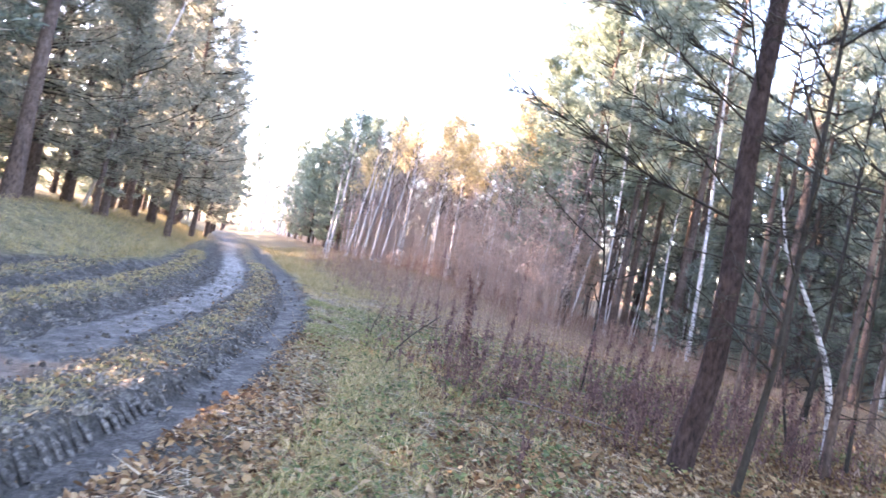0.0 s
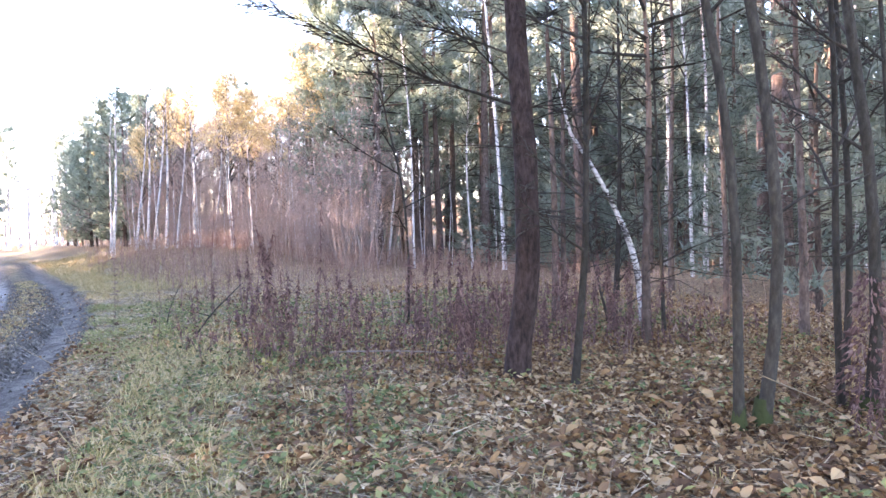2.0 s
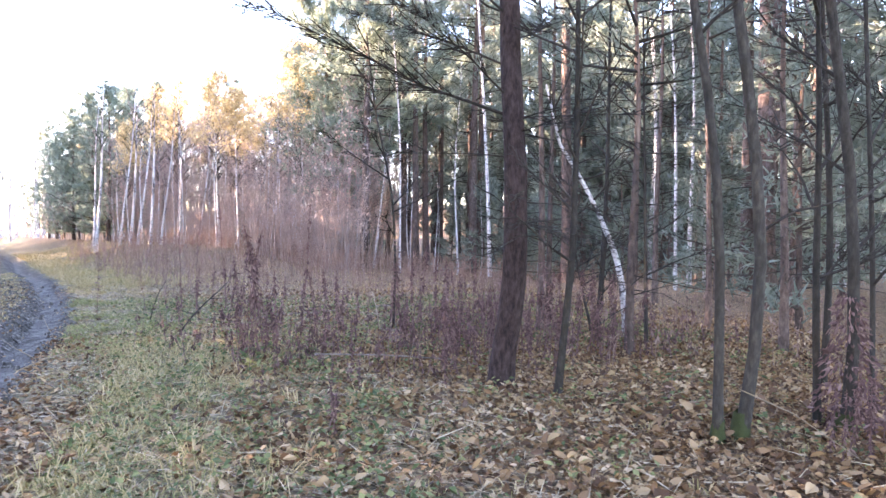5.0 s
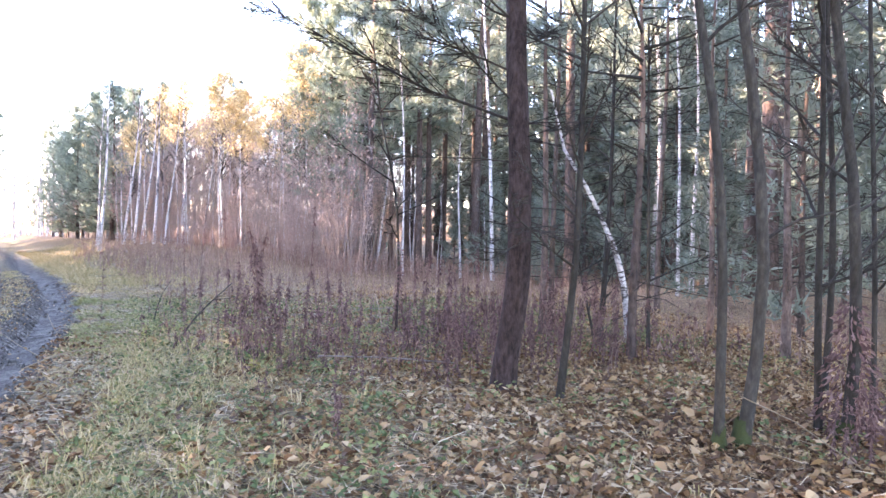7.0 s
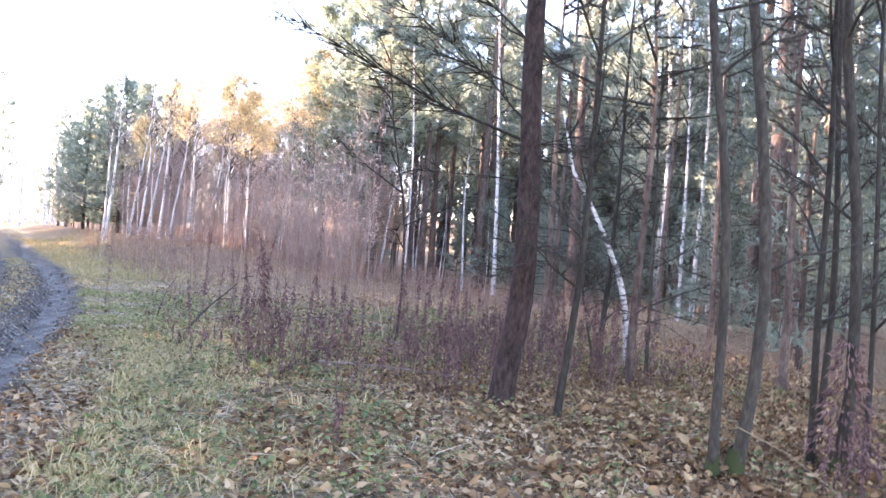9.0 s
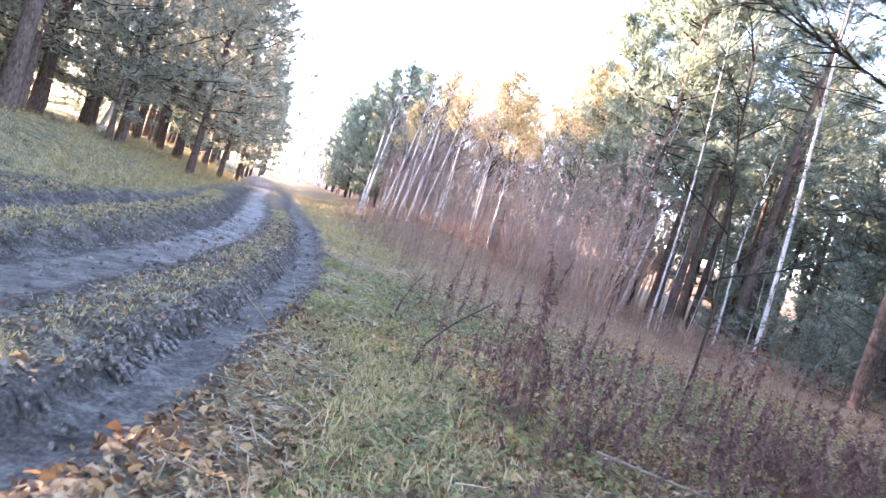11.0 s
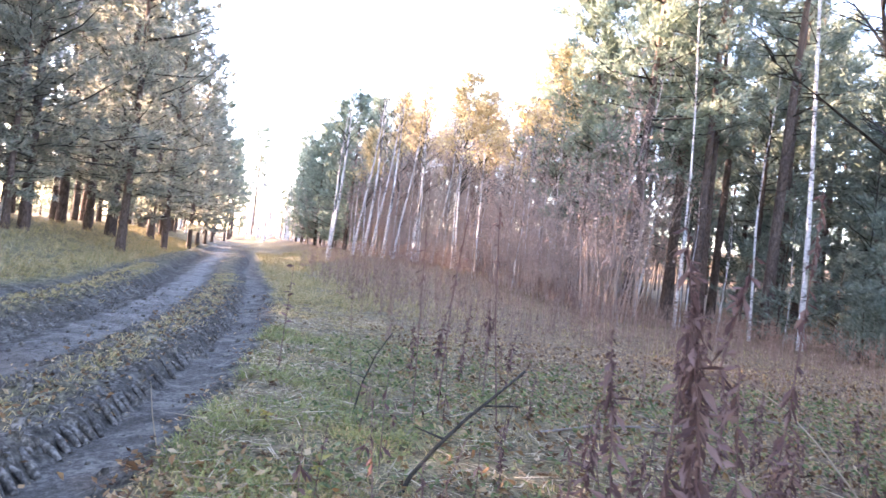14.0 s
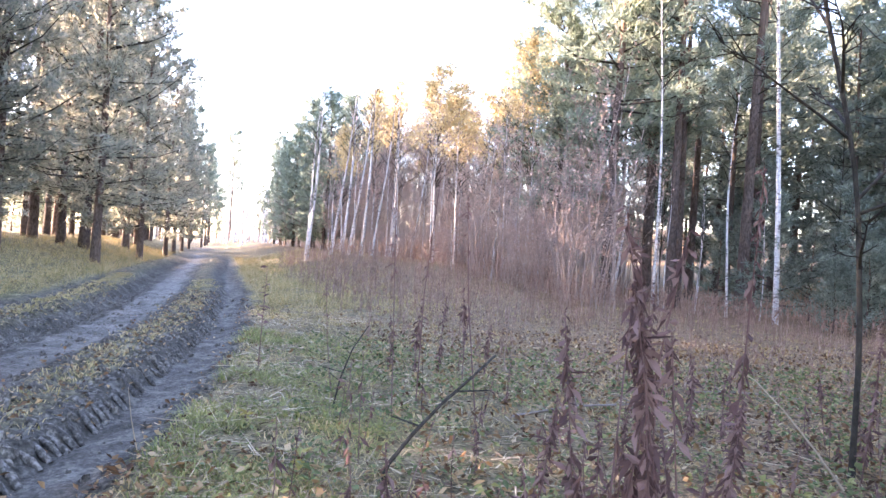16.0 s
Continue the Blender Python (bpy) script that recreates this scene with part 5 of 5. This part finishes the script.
stick("fallen_branch", "thin pale branch lying on the leaf litter", [gz(0.43, 11.69, 0.04), gz(0.97, 12.08, 0.06), gz(1.53, 12.41, 0.05), gz(1.98, 12.66, 0.08)], 0.012, 0.006, DEAD_WOOD, 3, 8)
stick("fallen_branch", "thin pale branch lying on the leaf litter", [gz(2.4, 13.35, 0.05), gz(3.0, 13.48, 0.07), gz(3.6, 13.42, 0.05)], 0.012, 0.006, DEAD_WOOD, 2, 9)
stick("dry_reed", "bent pale reed standing over the mud's edge", [gz(-1.92, 10.44, 0.0), gz(-2.06, 10.64, 0.2), gz(-2.18, 10.84, 0.36)], 0.004, 0.002, STRAW)
stick("dry_reed", "bent pale reed standing over the mud's edge", [gz(-1.79, 9.13, 0.0), gz(-2.09, 9.29, 0.22), gz(-2.34, 9.44, 0.4)], 0.004, 0.002, STRAW)
stick("broken_reed", "pale broken reed folded over on itself", [gz(4.7, 14.2, 0.0), gz(4.85, 14.2, 0.4), gz(4.95, 14.2, 0.62), gz(5.12, 14.15, 0.3), gz(5.25, 14.1, 0.02)], 0.012, 0.009, STRAW)
stick("bare_sapling", "small dark leaning sapling with a forked top", [gz(-0.99, 11.82, -0.02), gz(-0.94, 11.84, 0.25), gz(-0.86, 11.86, 0.48), gz(-0.75, 11.91, 0.66)], 0.008, 0.004, DARK_BARK, 6, 12)
stick("straw_blade", "long pale grass stem leaning by the twin trunks", [gz(3.3, 4.3, 0.42), gz(3.5, 4.05, 0.3), gz(3.75, 3.8, 0.08)], 0.004, 0.003, STRAW)


def leafy_plant(name, label, x, y, h, n, size, mat, seed):
    t0 = thing(name, label, "plant", at=gz(x, y))
    rng = R(seed)
    st = Shape()
    st.tube([Vector((0, 0, -0.02)), Vector((0.01, 0.02, h * 0.5)), Vector((0.03, 0, h))], [0.005, 0.004, 0.003], 5)
    part("stem", st, WEED, t0)
    for _ in range(n):
        lf = Shape()
        a = rng.uniform(0, 2 * math.pi)
        d = Vector((math.cos(a), math.sin(a), rng.uniform(-0.5, 0.5)))
        lf.ovate(Vector((0.02, 0.01, h * rng.uniform(0.45, 1.0))), d, Vector((rng.uniform(-0.6, 0.6), rng.uniform(-0.6, 0.6), 1)), size * rng.uniform(0.7, 1.2), size * 0.6)
        part("leaf", lf, mat, t0, smooth=False)


leafy_plant("yellow_herb", "low herb with yellow autumn leaves in the grass", -0.93, 10.18, 0.13, 6, 0.08, YELLOW_LEAF, 1)
leafy_plant("yellow_herb", "small yellow-leaved herb below the withered weeds", 0.38, 7.7, 0.12, 12, 0.07, YELLOW_LEAF, 2)
leafy_plant("yellow_herb", "small yellow-leaved herb on the verge", -1.5, 11.13, 0.1, 9, 0.06, YELLOW_LEAF, 3)
leafy_plant("green_seedling", "green broad-leaved seedling in the litter", 0.75, 4.4, 0.07, 7, 0.08, HERB, 4)
leafy_plant("green_seedling", "green broad-leaved seedling in the litter", 0.15, 4.1, 0.06, 6, 0.07, HERB, 5)
leafy_plant("green_seedling", "green broad-leaved seedling in the litter", 0.4, 4.9, 0.06, 6, 0.07, HERB, 6)
leafy_plant("dark_leafed_weed", "tall weed with limp blackened leaves at its top", -1.91, 13.04, 1.05, 12, 0.08, WEED, 7)
leafy_plant("dark_leafed_weed", "tall weed with limp curled brown leaves", 2.43, 10.2, 1.3, 22, 0.08, WEED, 8)
